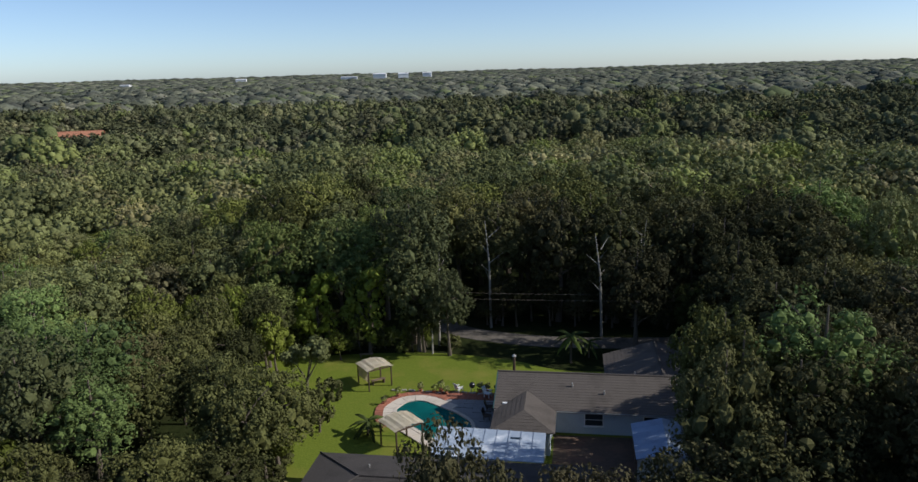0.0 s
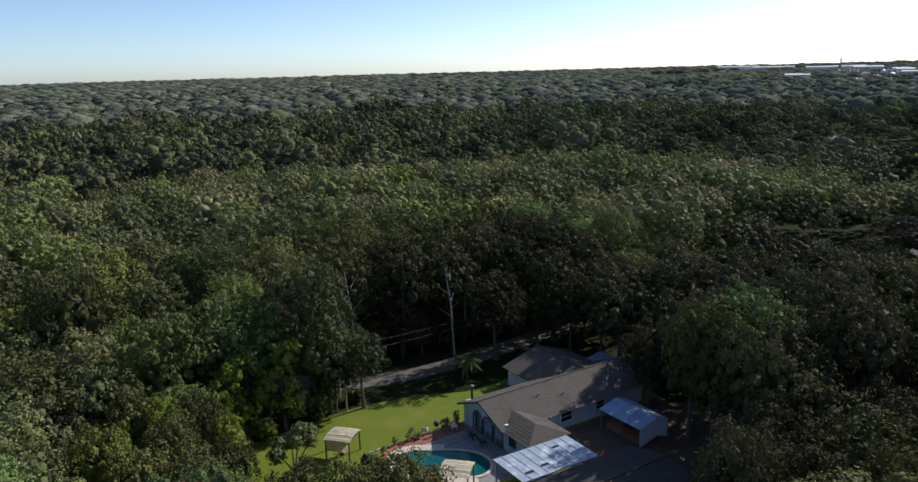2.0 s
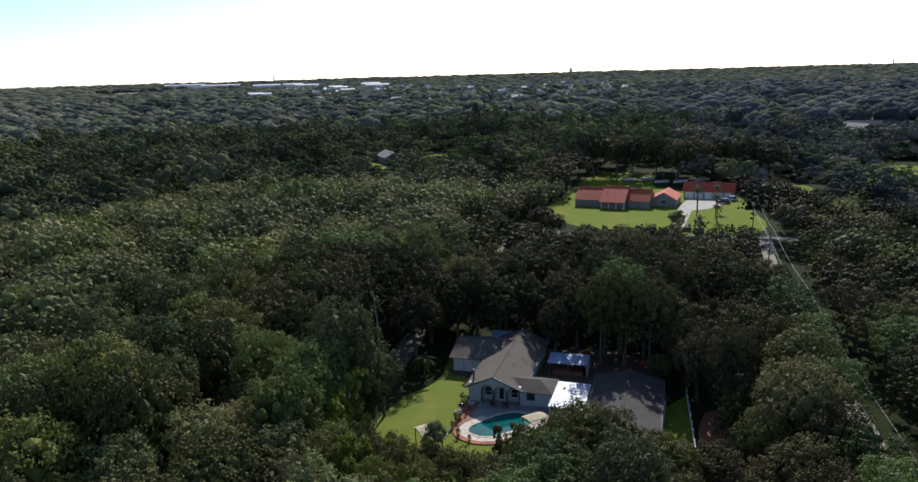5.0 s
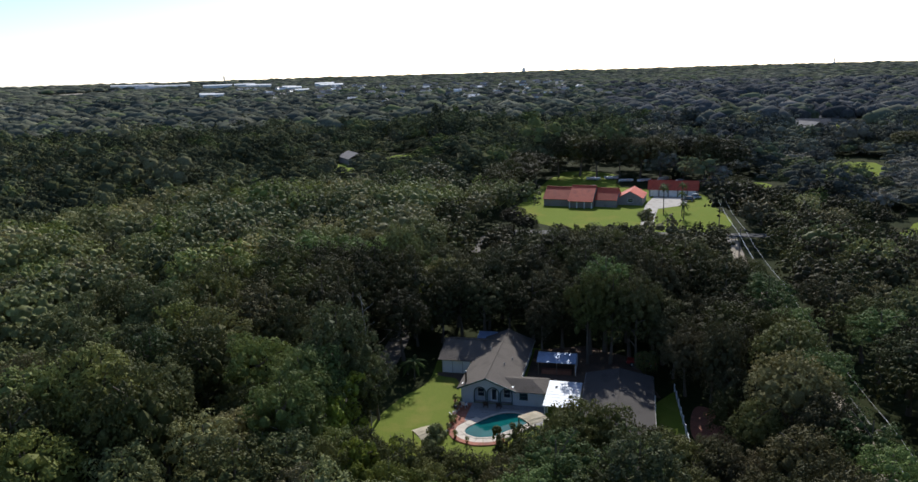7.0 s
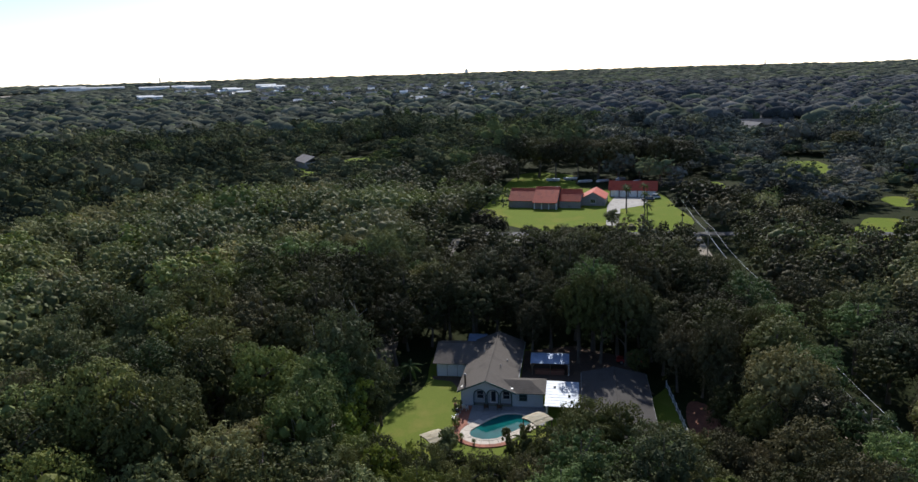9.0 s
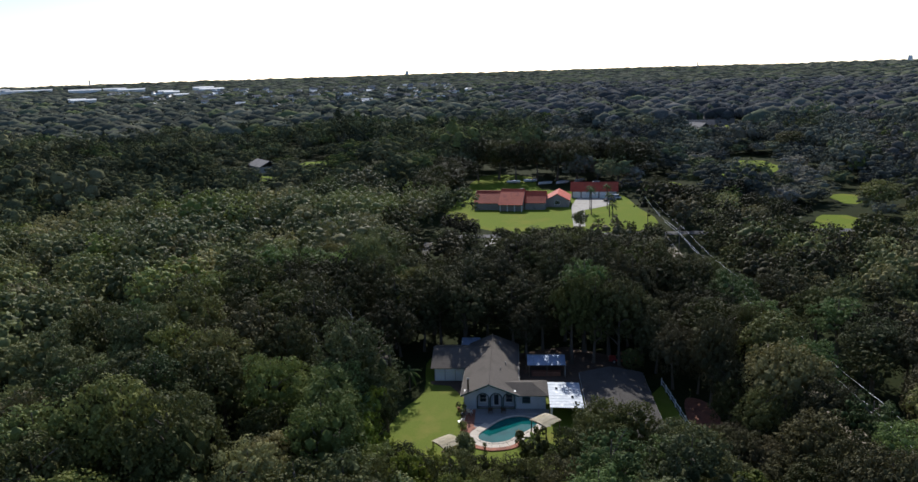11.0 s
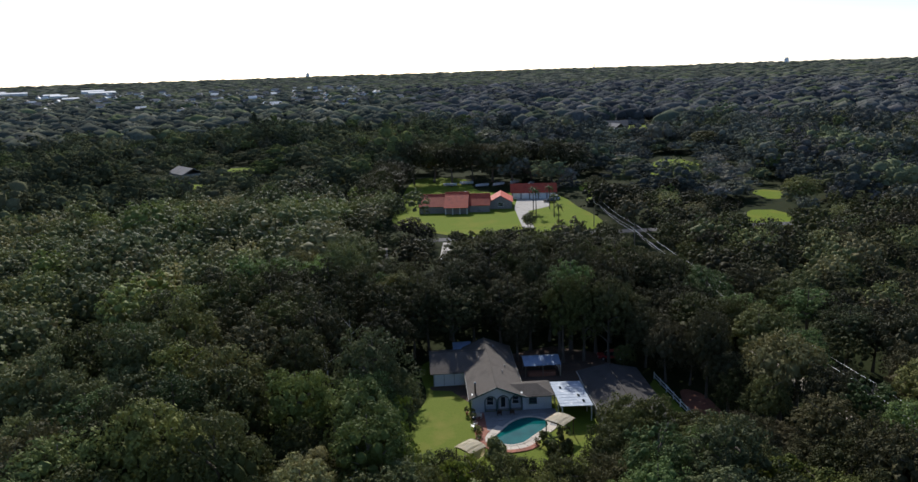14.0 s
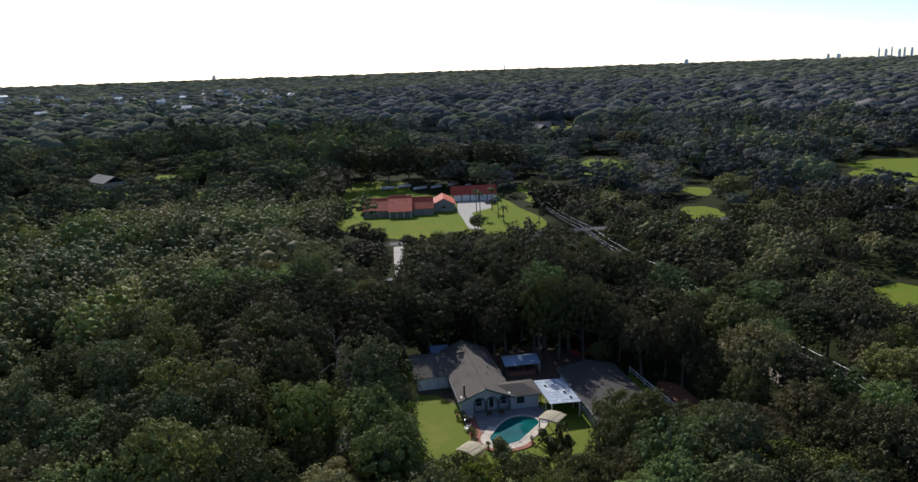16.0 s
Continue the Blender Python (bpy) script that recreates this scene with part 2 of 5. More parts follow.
M_RUBBER = surface("rubber", (0.02, 0.02, 0.02), (0.03, 0.03, 0.03), fine=9, rough=0.9)
M_WIRE = surface("aluminium_wire", (0.62, 0.62, 0.60), (0.70, 0.70, 0.68), fine=4, rough=0.4, metal=0.6, bump=0)
M_POLE = surface("grey_wooden_pole", (0.20, 0.16, 0.13), (0.27, 0.22, 0.18), fine=6, rough=0.9)
M_CITY = surface("far_tower_wall", (0.74, 0.76, 0.78), (0.80, 0.81, 0.83), fine=0.05, coarse=0.01, rough=0.9, bump=0)


def glass_material():
    m, nt, p = nodes_of("dark_window_glass")
    p.inputs["Base Color"].default_value = (0.02, 0.03, 0.035, 1)
    p.inputs["Roughness"].default_value, p.inputs["Specular IOR Level"].default_value = 0.05, 0.8
    return m


def water_material():
    m, nt, p = nodes_of("pool_water")
    geo = nt.nodes.new("ShaderNodeNewGeometry")
    f1 = noise_tex(nt, geo.outputs["Position"], 2.2, 2.0)
    f2 = noise_tex(nt, geo.outputs["Position"], 0.35, 2.0)
    put(nt, p.inputs["Base Color"], mix(nt, ramp(nt, f2, 0.35, 0.65), (0.005, 0.085, 0.085), (0.008, 0.130, 0.120)))
    p.inputs["Roughness"].default_value, p.inputs["Specular IOR Level"].default_value = 0.02, 0.15
    bp = nt.nodes.new("ShaderNodeBump")
    bp.inputs["Strength"].default_value, bp.inputs["Distance"].default_value = 0.05, 0.02
    nt.links.new(f1, bp.inputs["Height"])
    nt.links.new(bp.outputs[0], p.inputs["Normal"])
    return m


M_GLASS, M_WATER = glass_material(), water_material()

# ---------------------------------------------------------------- building helpers


def thing(name, m, label, category, group="", kind=""):
    ob = new(name)
    ob.empty_display_size = 0.3
    ob.matrix_world = m
    return tagged(ob, label, category, group, kind)


def mesh_object(name, me, parent=None, label=""):
    ob = new(name, me)
    if parent:
        ob.parent = parent
    if label:
        tagged(ob, label)
    return ob


def part(name, bm, material, parent, label=""):
    me = bpy.data.meshes.new(name)
    bm.to_mesh(me)
    bm.free()
    me.materials.append(material)
    return mesh_object(name, me, parent, label)


def add_box(bm, x0, y0, z0, x1, y1, z1, m=None, bevel=0.0):
    made = bmesh.ops.create_cube(bm, size=1)["verts"]
    for v in made:
        v.co = Vector(((x0 + x1) / 2 + v.co.x * (x1 - x0), (y0 + y1) / 2 + v.co.y * (y1 - y0), (z0 + z1) / 2 + v.co.z * (z1 - z0)))
    if bevel:
        edges = list({e for v in made for e in v.link_edges})
        made = [v for v in bmesh.ops.bevel(bm, geom=edges, offset=bevel, segments=1, affect="EDGES")["verts"]]
    if m:
        for v in made:
            v.co = m @ v.co
    return bm


def box(x0, y0, z0, x1, y1, z1, m=None, bevel=0.0):
    return add_box(bmesh.new(), x0, y0, z0, x1, y1, z1, m, bevel)


def add_rod(bm, a, b, r0, r1=None, sides=7):
    """A tapered rod from a to b."""
    a, b = Vector(a), Vector(b)
    q = (b - a).to_track_quat("Z", "Y")
    rings = []
    for c, r in ((a, r0), (b, r0 if r1 is None else r1)):
        rings.append([bm.verts.new(c + q @ Vector((r * math.cos(2 * math.pi * i / sides), r * math.sin(2 * math.pi * i / sides), 0))) for i in range(sides)])
    for i in range(sides):
        j = (i + 1) % sides
        bm.faces.new((rings[0][i], rings[0][j], rings[1][j], rings[1][i]))
    bm.faces.new(rings[0][::-1])
    bm.faces.new(rings[1])
    return bm


def rod(a, b, r0, r1=None, sides=7):
    return add_rod(bmesh.new(), a, b, r0, r1, sides)


def slab(points, z0, z1):
    """A flat plate with a given outline."""
    bm = bmesh.new()
    lo = [bm.verts.new((x, y, z0)) for x, y in points]
    hi = [bm.verts.new((x, y, z1)) for x, y in points]
    bm.faces.new(lo[::-1])
    bm.faces.new(hi)
    for i in range(len(points)):
        j = (i + 1) % len(points)
        bm.faces.new((lo[i], lo[j], hi[j], hi[i]))
    bmesh.ops.recalc_face_normals(bm, faces=bm.faces)
    return bm


def plate(corners, thick):
    """A plate on four corners in space, thickened downwards."""
    bm = bmesh.new()
    hi = [bm.verts.new(c) for c in corners]
    lo = [bm.verts.new((c[0], c[1], c[2] - thick)) for c in corners]
    bm.faces.new(hi)
    bm.faces.new(lo[::-1])
    n = len(corners)
    for i in range(n):
        j = (i + 1) % n
        bm.faces.new((hi[i], lo[i], lo[j], hi[j]))
    bmesh.ops.recalc_face_normals(bm, faces=bm.faces)
    return bm


def strip(points, width, z0, z1):
    """A ribbon of ground along a line."""
    pts = [Vector((x, y)) for x, y in points]
    left, right = [], []
    for i, p in enumerate(pts):
        d = (pts[min(i + 1, len(pts) - 1)] - pts[max(i - 1, 0)]).normalized()
        w = (width[i] if isinstance(width, (list, tuple)) else width) / 2
        left.append((p.x - d.y * w, p.y + d.x * w))
        right.append((p.x + d.y * w, p.y - d.x * w))
    return slab(left + right[::-1], z0, z1)


def smooth_line(points, n=6):
    """Points along a rounded line through the given ones."""
    out = []
    p = [Vector(q) for q in points]
    for i in range(len(p) - 1):
        a, b, c, d = p[max(i - 1, 0)], p[i], p[i + 1], p[min(i + 2, len(p) - 1)]
        for k in range(n):
            t = k / n
            out.append(tuple(0.5 * (2 * b + (c - a) * t + (2 * a - 5 * b + 4 * c - d) * t * t + (3 * b - a - 3 * c + d) * t ** 3)))
    out.append(tuple(p[-1]))
    return out


def inside(x, y, poly):
    hit = False
    for i in range(len(poly)):
        (x0, y0), (x1, y1) = poly[i - 1], poly[i]
        if (y0 > y) != (y1 > y) and x < (x1 - x0) * (y - y0) / (y1 - y0) + x0:
            hit = not hit
    return hit


def off_line(x, y, line):
    best = 1e9
    for (x0, y0), (x1, y1) in zip(line, line[1:]):
        dx, dy = x1 - x0, y1 - y0
        t = max(0, min(1, ((x - x0) * dx + (y - y0) * dy) / (dx * dx + dy * dy)))
        best = min(best, math.hypot(x - x0 - t * dx, y - y0 - t * dy))
    return best


def off_poly(x, y, poly):
    return 0.0 if inside(x, y, poly) else off_line(x, y, poly + poly[:1])

# ---------------------------------------------------------------- plan
HOUSE = pose(3.23, 62.6, 0, 0, 0, -9)        # x east along the ridge, y north; the west gable at x = 0
RED = pose(145.0, 34.0, 0, 0, 0, -106)   # x south along the front, y east into the house


def plan(m, u, v):
    p = m @ Vector((u, v, 0))
    return (p.x, p.y)


YARD = [(-24.6, 75.0), (-19.2, 76.8), (-11.6, 77.5), (-3.2, 77.2), (4.9, 74.6), (10.9, 71.2), (23.7, 69.5), (25.4, 59.4), (22.0, 50.9), (18.7, 42.4),
        (4.2, 40.3), (-11.0, 42.8), (-13.1, 47.5), (-14.4, 54.3), (-17.0, 58.5), (-21.2, 62.8), (-23.7, 67.8)]
RED_LAWN = [(111.9, 42.4), (136.5, 58.5), (161.1, 55.1), (230.7, 37.3), (222.2, 17.0), (188.3, 18.7), (173.8, -5.1), (144.2, -4.2), (119.6, -2.5), (108.5, 9.3)]
NORTH_TRACK = smooth_line([(-6.0, 92.5), (-2.6, 87.6), (0.4, 83.6), (8.0, 80.2), (18.0, 78.6), (31.0, 77.9), (42.0, 75.8), (54.0, 73.0), (82.3, 69.2), (107.7, 66.1)])
DRIVE = smooth_line([(50.9, 63.2), (64.4, 60.6), (69.5, 57.3), (88.2, 53.1), (107.7, 48.3)])
SOUTH_TRACK = smooth_line([(-59.4, 24.5), (-7.0, 17.9), (18.5, 14.8), (33.0, 13.6), (55.0, 10.8), (80.0, 6.8), (103.5, 2.5)])
STREET = [(84.8, -118.7), (100.1, -33.9), (106.4, 13.6), (111.1, 46.6), (113.4, 60.0)]
FENCE_A = [(3.8, 40.0), (-11.7, 42.7)]
FENCE_B = [(7.6, 36.7), (-9.3, 38.3)]
# small clearings: x, y, half width, length, heading in degrees clockwise from +y
GAPS = [(149, -167, 9, 55, -50), (170, -203, 14, 60, -48), (23, -40, 5, 20, -45), (245, -93, 8, 55, -62), (118, -57, 5, 34, -58), (312, 119, 7, 40, -100), (229, 159, 6, 34, -106), (242, 100, 5, 30, -95),
        (446, -166, 14, 90, -66), (-190, 370, 22, 66, 150), (279, 139, 8, 34, -100), (398, -128, 8, 50, -66), (194, -31, 5, 34, -70), (850, -240, 16, 150, -72),
        (166, -23, 4, 18, -60), (222, -78, 7, 30, -60), (150, -80, 4, 18, -60), (420, -60, 8, 60, -70), (520, 40, 8, 60, -80)]


def gap_line(g):
    return [(g[0], g[1]), (g[0] + g[3] * math.sin(radians(g[4])), g[1] + g[3] * math.cos(radians(g[4])))]


GAP_LINES = [(gap_line(g), g[2]) for g in GAPS]


def clear_of(x, y, r):
    """Whether a crown of radius r at x, y keeps off the open ground."""
    if off_poly(x, y, YARD) < r * 0.62 or off_poly(x, y, RED_LAWN) < r * 0.55:
        return False
    if off_line(x, y, NORTH_TRACK) < (2.0 + r * 0.36 if x < 16 else 0.7 + r * 0.1) or -3 < x < 15 and 70 < y < 79.5 or off_line(x, y, DRIVE) < 1.2 + r * 0.26 or off_line(x, y, SOUTH_TRACK) < 2.0 + r * 0.62 or off_line(x, y, STREET) < 1.4 + r * 0.2:
        return False
    if min(off_line(x, y, FENCE_A), off_line(x, y, FENCE_B)) < 2.2 + 0.4 * r and r > 1.5:
        return False
    return all(off_line(x, y, line) > w + r * 0.6 for line, w in GAP_LINES)


def tallest(x, y):
    """How high the wood grows at x, y: low beside the garden's west and south, high to its north and east."""
    wide = 12.6 + 3.0 * noise.noise((x * 0.02, y * 0.02, 0.3)) + 3.0 * noise.noise((x * 0.07, y * 0.07, 5.0))
    north = max(0.0, min(1.0, (y - 74) / 8)) * max(0.0, min(1.0, (x + 34) / 10)) * max(0.0, min(1.0, (150 - y) / 50))
    east = max(0.0, min(1.0, (x - 20) / 6)) * max(0.0, min(1.0, (75 - x) / 25)) * max(0.0, min(1.0, (y - 20) / 8)) * max(0.0, min(1.0, (64 - y) / 6))
    behind = max(0.0, min(1.0, (x - 165) / 25)) * max(0.0, min(1.0, (270 - x) / 40)) * max(0.0, 1.0 - abs(y - 20) / 80)
    h = wide + 3.2 * north + 3.5 * east + 8.0 * behind
    if 36 < x < 118 and 4 < y < 64:
        h = min(h, 1.8 + 0.20 * (116 - x))
    if 40 < x < 112 and 50 < y < 72:
        h = min(h, 8.5)
    if -45 < x < -9 and 35 < y < 46:
        h = min(h, 5.5 + 0.16 * (-9 - x))
    for line, w in GAP_LINES:
        h = min(h, 5.2 + 0.26 * max(0.0, off_line(x, y, line) - w))
    if x < -6 or y < 40:
        d = off_poly(x, y, YARD)
        h = min(h, (6.6 if x < -16 else 4.0) + 0.60 * d)
    return h


# ---------------------------------------------------------------- ground
def ring(n, radius, cx=0.0, cy=0.0):
    return [(cx + radius * math.cos(2 * math.pi * i / n), cy + radius * math.sin(2 * math.pi * i / n)) for i in range(n)]


def ground_sheet():
    bm = bmesh.new()
    rows = []
    for r in (0, 40, 80, 130, 200, 320, 500, 900, 1600, 2800, 4800):
        rows.append([bm.verts.new((x, y, 0)) for x, y in ring(64, r)] if r else [bm.verts.new((0, 0, 0))])
    for i in range(64):
        j = (i + 1) % 64
        bm.faces.new((rows[0][0], rows[1][i], rows[1][j]))
        for a, b in zip(rows[1:], rows[2:]):
            bm.faces.new((a[i], b[i], b[j], a[j]))
    return bm


def setting(name, bm, material, label):
    return tagged(part(name, bm, material, None), label, "ground", kind="structure")


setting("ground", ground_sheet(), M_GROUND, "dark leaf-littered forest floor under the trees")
lawn_outline = [p for p in smooth_line(YARD + YARD[:1], 4)][:-1]
setting("lawn", slab(lawn_outline, -0.02, 0.02), M_LAWN, "mown green lawn round the house and pool")
setting("lawn_by_red_house", slab([p for p in smooth_line(RED_LAWN + RED_LAWN[:1], 3)][:-1], -0.02, 0.03), M_LAWN2, "wide sunlit lawn before the red-roofed house")
setting("north_track", strip(NORTH_TRACK, [3.4] * 30 + [2.2] * (len(NORTH_TRACK) - 30), -0.02, 0.035), M_TRACK, "sandy track, darkened in colour for the shade of the wood")
setting("driveway", strip(DRIVE, 2.5, -0.02, 0.04), M_CONCRETE, "pale concrete driveway running to the street")
setting("south_track", strip(SOUTH_TRACK, 2.6, -0.02, 0.045), M_SAND, "sandy track under the power lines")
setting("road", strip(STREET, 4.2, -0.02, 0.05), M_ASPHALT, "worn grey asphalt street before the red-roofed house")
for i, (line, w) in enumerate(GAP_LINES):
    (x0, y0), (x1, y1) = line
    pts = [(x0 + (x1 - x0) * k / 5 + 0.25 * w * math.sin(i * 3.1 + k * 2.3), y0 + (y1 - y0) * k / 5 + 0.25 * w * math.cos(i * 1.7 + k * 1.9)) for k in range(6)]
    setting("clearing_%d" % (i + 1), strip(pts, [w * f for f in (1.3, 2.3, 2.7, 2.4, 2.0, 1.0)], -0.02, 0.03), M_LAWN2, "small sunlit grass clearing between trees")
# bare earth east of the house, the trees' shade put into its colour
setting("bare_earth", slab([plan(HOUSE, u, v) for u, v in ((5, -4.2), (21, -4), (24, -12), (20, -19), (6, -23), (4.8, -12.6), (5, -8))], -0.02, 0.028), M_EARTH, "bare reddish earth and leaf litter beside the house, darkened for tree shade")

M_REDEARTH = surface("red_earth", (0.20, 0.075, 0.045), (0.28, 0.11, 0.065), (0.12, 0.06, 0.04), fine=2.5, coarse=0.6, rough=0.95)
setting("red_earth", slab(smooth_line([(-9.0, 36.5), (-5.0, 37.2), (0.0, 36.2), (3.0, 34.6), (1.0, 32.6), (-5.0, 33.0), (-9.5, 34.6)], 3), -0.02, 0.026), M_REDEARTH, "bare red earth beside the white fence")

# ---------------------------------------------------------------- trees
rng = np.random.default_rng(7)


def ball(sub):
    bm = bmesh.new()
    bmesh.ops.create_icosphere(bm, subdivisions=sub, radius=1)
    bm.verts.ensure_lookup_table()
    v = np.array([tuple(q.co) for q in bm.verts])
    f = np.array([[q.index for q in g.verts] for g in bm.faces])
    bm.free()
    return v, f


BALL1, BALL2 = ball(1), ball(2)
low_keep = [k for k in BALL1[1] if BALL1[0][k].mean(0)[2] > -0.4]
LOWDOME = (BALL1[0], np.array(low_keep))


def unit(v):
    return v / np.maximum(np.linalg.norm(v, axis=1, keepdims=True), 1e-9)


def leaves_on(centres, radii, n, length, spread=0.6, bodies=None):
    """n small bent leaf clumps on the outer side of the lobes: vertices and four-cornered faces."""
    w = radii ** 2 / np.sum(radii ** 2)
    which = rng.choice(len(radii), n * 2, p=w)
    d = unit(rng.normal(size=(n * 2, 3)) + (0, 0, 0.45))
    p = centres[which] + d * radii[which, None] * rng.uniform(0.70, 1.2, (n * 2, 1))
    deep = np.zeros(n * 2, bool)
    for c, r in zip(*(bodies or (centres, radii))):
        deep |= np.linalg.norm(p - c, axis=1) < r * 0.80
    keep = np.where(~deep)[0][:n]
    p, d = p[keep], d[keep]
    nrm = unit(d + rng.normal(size=d.shape) * spread * 0.5)
    a = unit(np.cross(nrm, rng.normal(size=d.shape)))
    b = np.cross(nrm, a)
    s = length * rng.uniform(0.6, 1.35, (len(p), 1))
    v = np.stack([p - a * s * 0.5, p + b * s * 0.36 - nrm * s * 0.12, p + a * s * 0.5, p - b * s * 0.36 - nrm * s * 0.12], 1).reshape(-1, 3)
    f = np.arange(len(p) * 4).reshape(-1, 4)
    return v, f


def tufts_on(centres, radii, m, size):
    """Tufts that stand out of the lobes: their centres and radii."""
    w = radii ** 2 / np.sum(radii ** 2)
    which = rng.choice(len(radii), m * 3, p=w)
    d = unit(rng.normal(size=(m * 3, 3)) + (0, 0, 0.55))
    p = centres[which] + d * radii[which, None] * rng.uniform(0.86, 1.12, (m * 3, 1))
    deep = np.zeros(m * 3, bool)
    for c, r in zip(centres, radii):
        deep |= np.linalg.norm(p - c, axis=1) < r * 0.82
    p = p[~deep][:m]
    return p, size * rng.uniform(0.6, 1.4, len(p))


def lobes_of(kind, radius, height, k):
    """Centres and radii of the crown's lobes, above the crown's foot."""
    i = np.arange(k)
    ang = 2.39996 * i + rng.uniform(0, 6.28)
    if kind == "pine":
        # tufts in loose storeys that round off at the top
        up = 1.0 - 1.5 * (i + 0.5) / k
        flat = np.sqrt(1.0 - up * up)
        out = rng.uniform(0.45, 0.92, k)
        c = np.stack([radius * out * flat * np.cos(ang), radius * out * flat * np.sin(ang), height * (0.46 + 0.44 * out * up)], 1)
        r = radius * rng.uniform(0.17, 0.30, k)
        c[0], r[0] = (0, 0, height * 0.45), radius * 0.46
    elif kind == "dome":
        up = 1.0 - 0.92 * (i + 0.5) / k
        flat = np.sqrt(1.0 - up * up)
        out = rng.uniform(0.5, 0.78, k)
        c = np.stack([radius * out * flat * np.cos(ang), radius * out * flat * np.sin(ang), height * (0.34 + 0.60 * out * up)], 1)
        r = radius * rng.uniform(0.22, 0.40, k)
        c[0], r[0] = (0, 0, height * 0.38), radius * 0.58
    elif kind == "tall":
        # an egg of boughs, broadest at two thirds of its height, some of them standing out
        up = 1.0 - 1.66 * (i + 0.5) / k
        flat = np.sqrt(1.0 - up * up) * np.where(up < 0, 0.86, 1.0)
        out = rng.uniform(0.5, 0.86, k)
        c = np.stack([radius * out * flat * np.cos(ang), radius * out * flat * np.sin(ang), height * (0.52 + np.where(up < 0, 0.50, 0.40) * out * up)], 1)
        r = radius * rng.uniform(0.20, 0.38, k)
        c[0], r[0] = (0, 0, height * 0.52), radius * 0.56
    else:
        t = rng.uniform(0.0, 1.0, k)
        ang = rng.uniform(0, 6.28, k)
        reach = radius * np.sqrt(1.0 - 0.75 * t * t) * rng.uniform(0.2, 0.82, k)
        c = np.stack([reach * np.cos(ang), reach * np.sin(ang), height * (0.16 + 0.64 * t)], 1)
        r = radius * rng.uniform(0.22, 0.42, k)
    r = np.minimum(r, c[:, 2] * 0.9 + 0.3)
    return c, r


def mesh_from(name, chunks, material):
    v = np.concatenate([c[0] for c in chunks])
    faces, o = [], 0
    for c in chunks:
        faces.extend((c[1] + o).tolist())
        o += len(c[0])
    me = bpy.data.meshes.new(name)
    me.from_pydata(v.tolist(), [], faces)
    me.materials.append(material)
    return me


def crown_parts(kind, radius, height, k, n, leaf, base=BALL2, squash=0.86, tufts=130):
    c, r = lobes_of(kind, radius, height, k)
    v0, f0 = base
    core = []
    for cc, rr in zip(c, r):
        core.append((cc + v0 * rr * squash * rng.uniform(0.8, 1.12, (len(v0), 1)), f0))
    tc, tr = tufts_on(c, r, tufts, radius * 0.15)
    return core, leaves_on(tc, tr, n, leaf, 0.5, (c, r * 0.9))


def tube(points, radii, sides=7):
    """One closed tapered tube along a line of points."""
    bm = bmesh.new()
    rings = []
    for k, (p, r) in enumerate(zip(points, radii)):
        q = (points[min(k + 1, len(points) - 1)] - points[max(k - 1, 0)]).to_track_quat("Z", "Y")
        rings.append([bm.verts.new(p + q @ Vector((r * math.cos(2 * math.pi * i / sides), r * math.sin(2 * math.pi * i / sides), 0))) for i in range(sides)])
    for a, b in zip(rings, rings[1:]):
        for i in range(sides):
            bm.faces.new((a[i], a[(i + 1) % sides], b[(i + 1) % sides], b[i]))
    bm.faces.new(rings[0][::-1])
    bm.faces.new(rings[-1])
    return bm


def stem(root, height, crown_foot, radius, spread, lean=0.3, pine=False):
    """A tree's trunk and its limbs."""
    top = Vector((rng.uniform(-lean, lean), rng.uniform(-lean, lean), crown_foot))
    tip = Vector((top.x * 1.3, top.y * 1.3, height * 0.9))
    part("trunk", tube([Vector((0, 0, 0)), top * 0.5, top, tip], [radius * 1.1, radius * 0.8, radius * 0.62, radius * 0.15]), M_BARK, root)
    for i in range(7 if pine else 5):
        a = rng.uniform(0, 6.28)
        s = top.lerp(tip, rng.uniform(0.0, 0.75))
        reach = spread * rng.uniform(0.5, 0.9)
        e = s + Vector((math.cos(a) * reach, math.sin(a) * reach, reach * rng.uniform(0.3, 0.9)))
        part("limb", tube([s, s.lerp(e, 0.5) + Vector((0, 0, 0.08 * reach)), e], [radius * 0.4, radius * 0.27, radius * 0.1], 5), M_BARK, root)


TREE_TALK = {"oak": ("oak_tree", "broad live oak with a dense dull green crown", "tree"),
             "tall": ("broadleaf_tree", "tall broadleaf tree with a ragged dark green crown", "tree"),
             "pine": ("pine_tree", "tall pine with tufted bright green needles", "tree"),
             "grey": ("live_oak", "broad live oak with a dense grey-green crown", "tree"),
             "dark": ("magnolia_tree", "tall tree with a dense crown, shade put into its dark green leaves", "tree"),
             "bush": ("shrub", "leafy green shrub at the wood's edge", "shrub"),
             "lime": ("leafy_tree", "small tree with yellow-green sunlit leaves", "tree")}


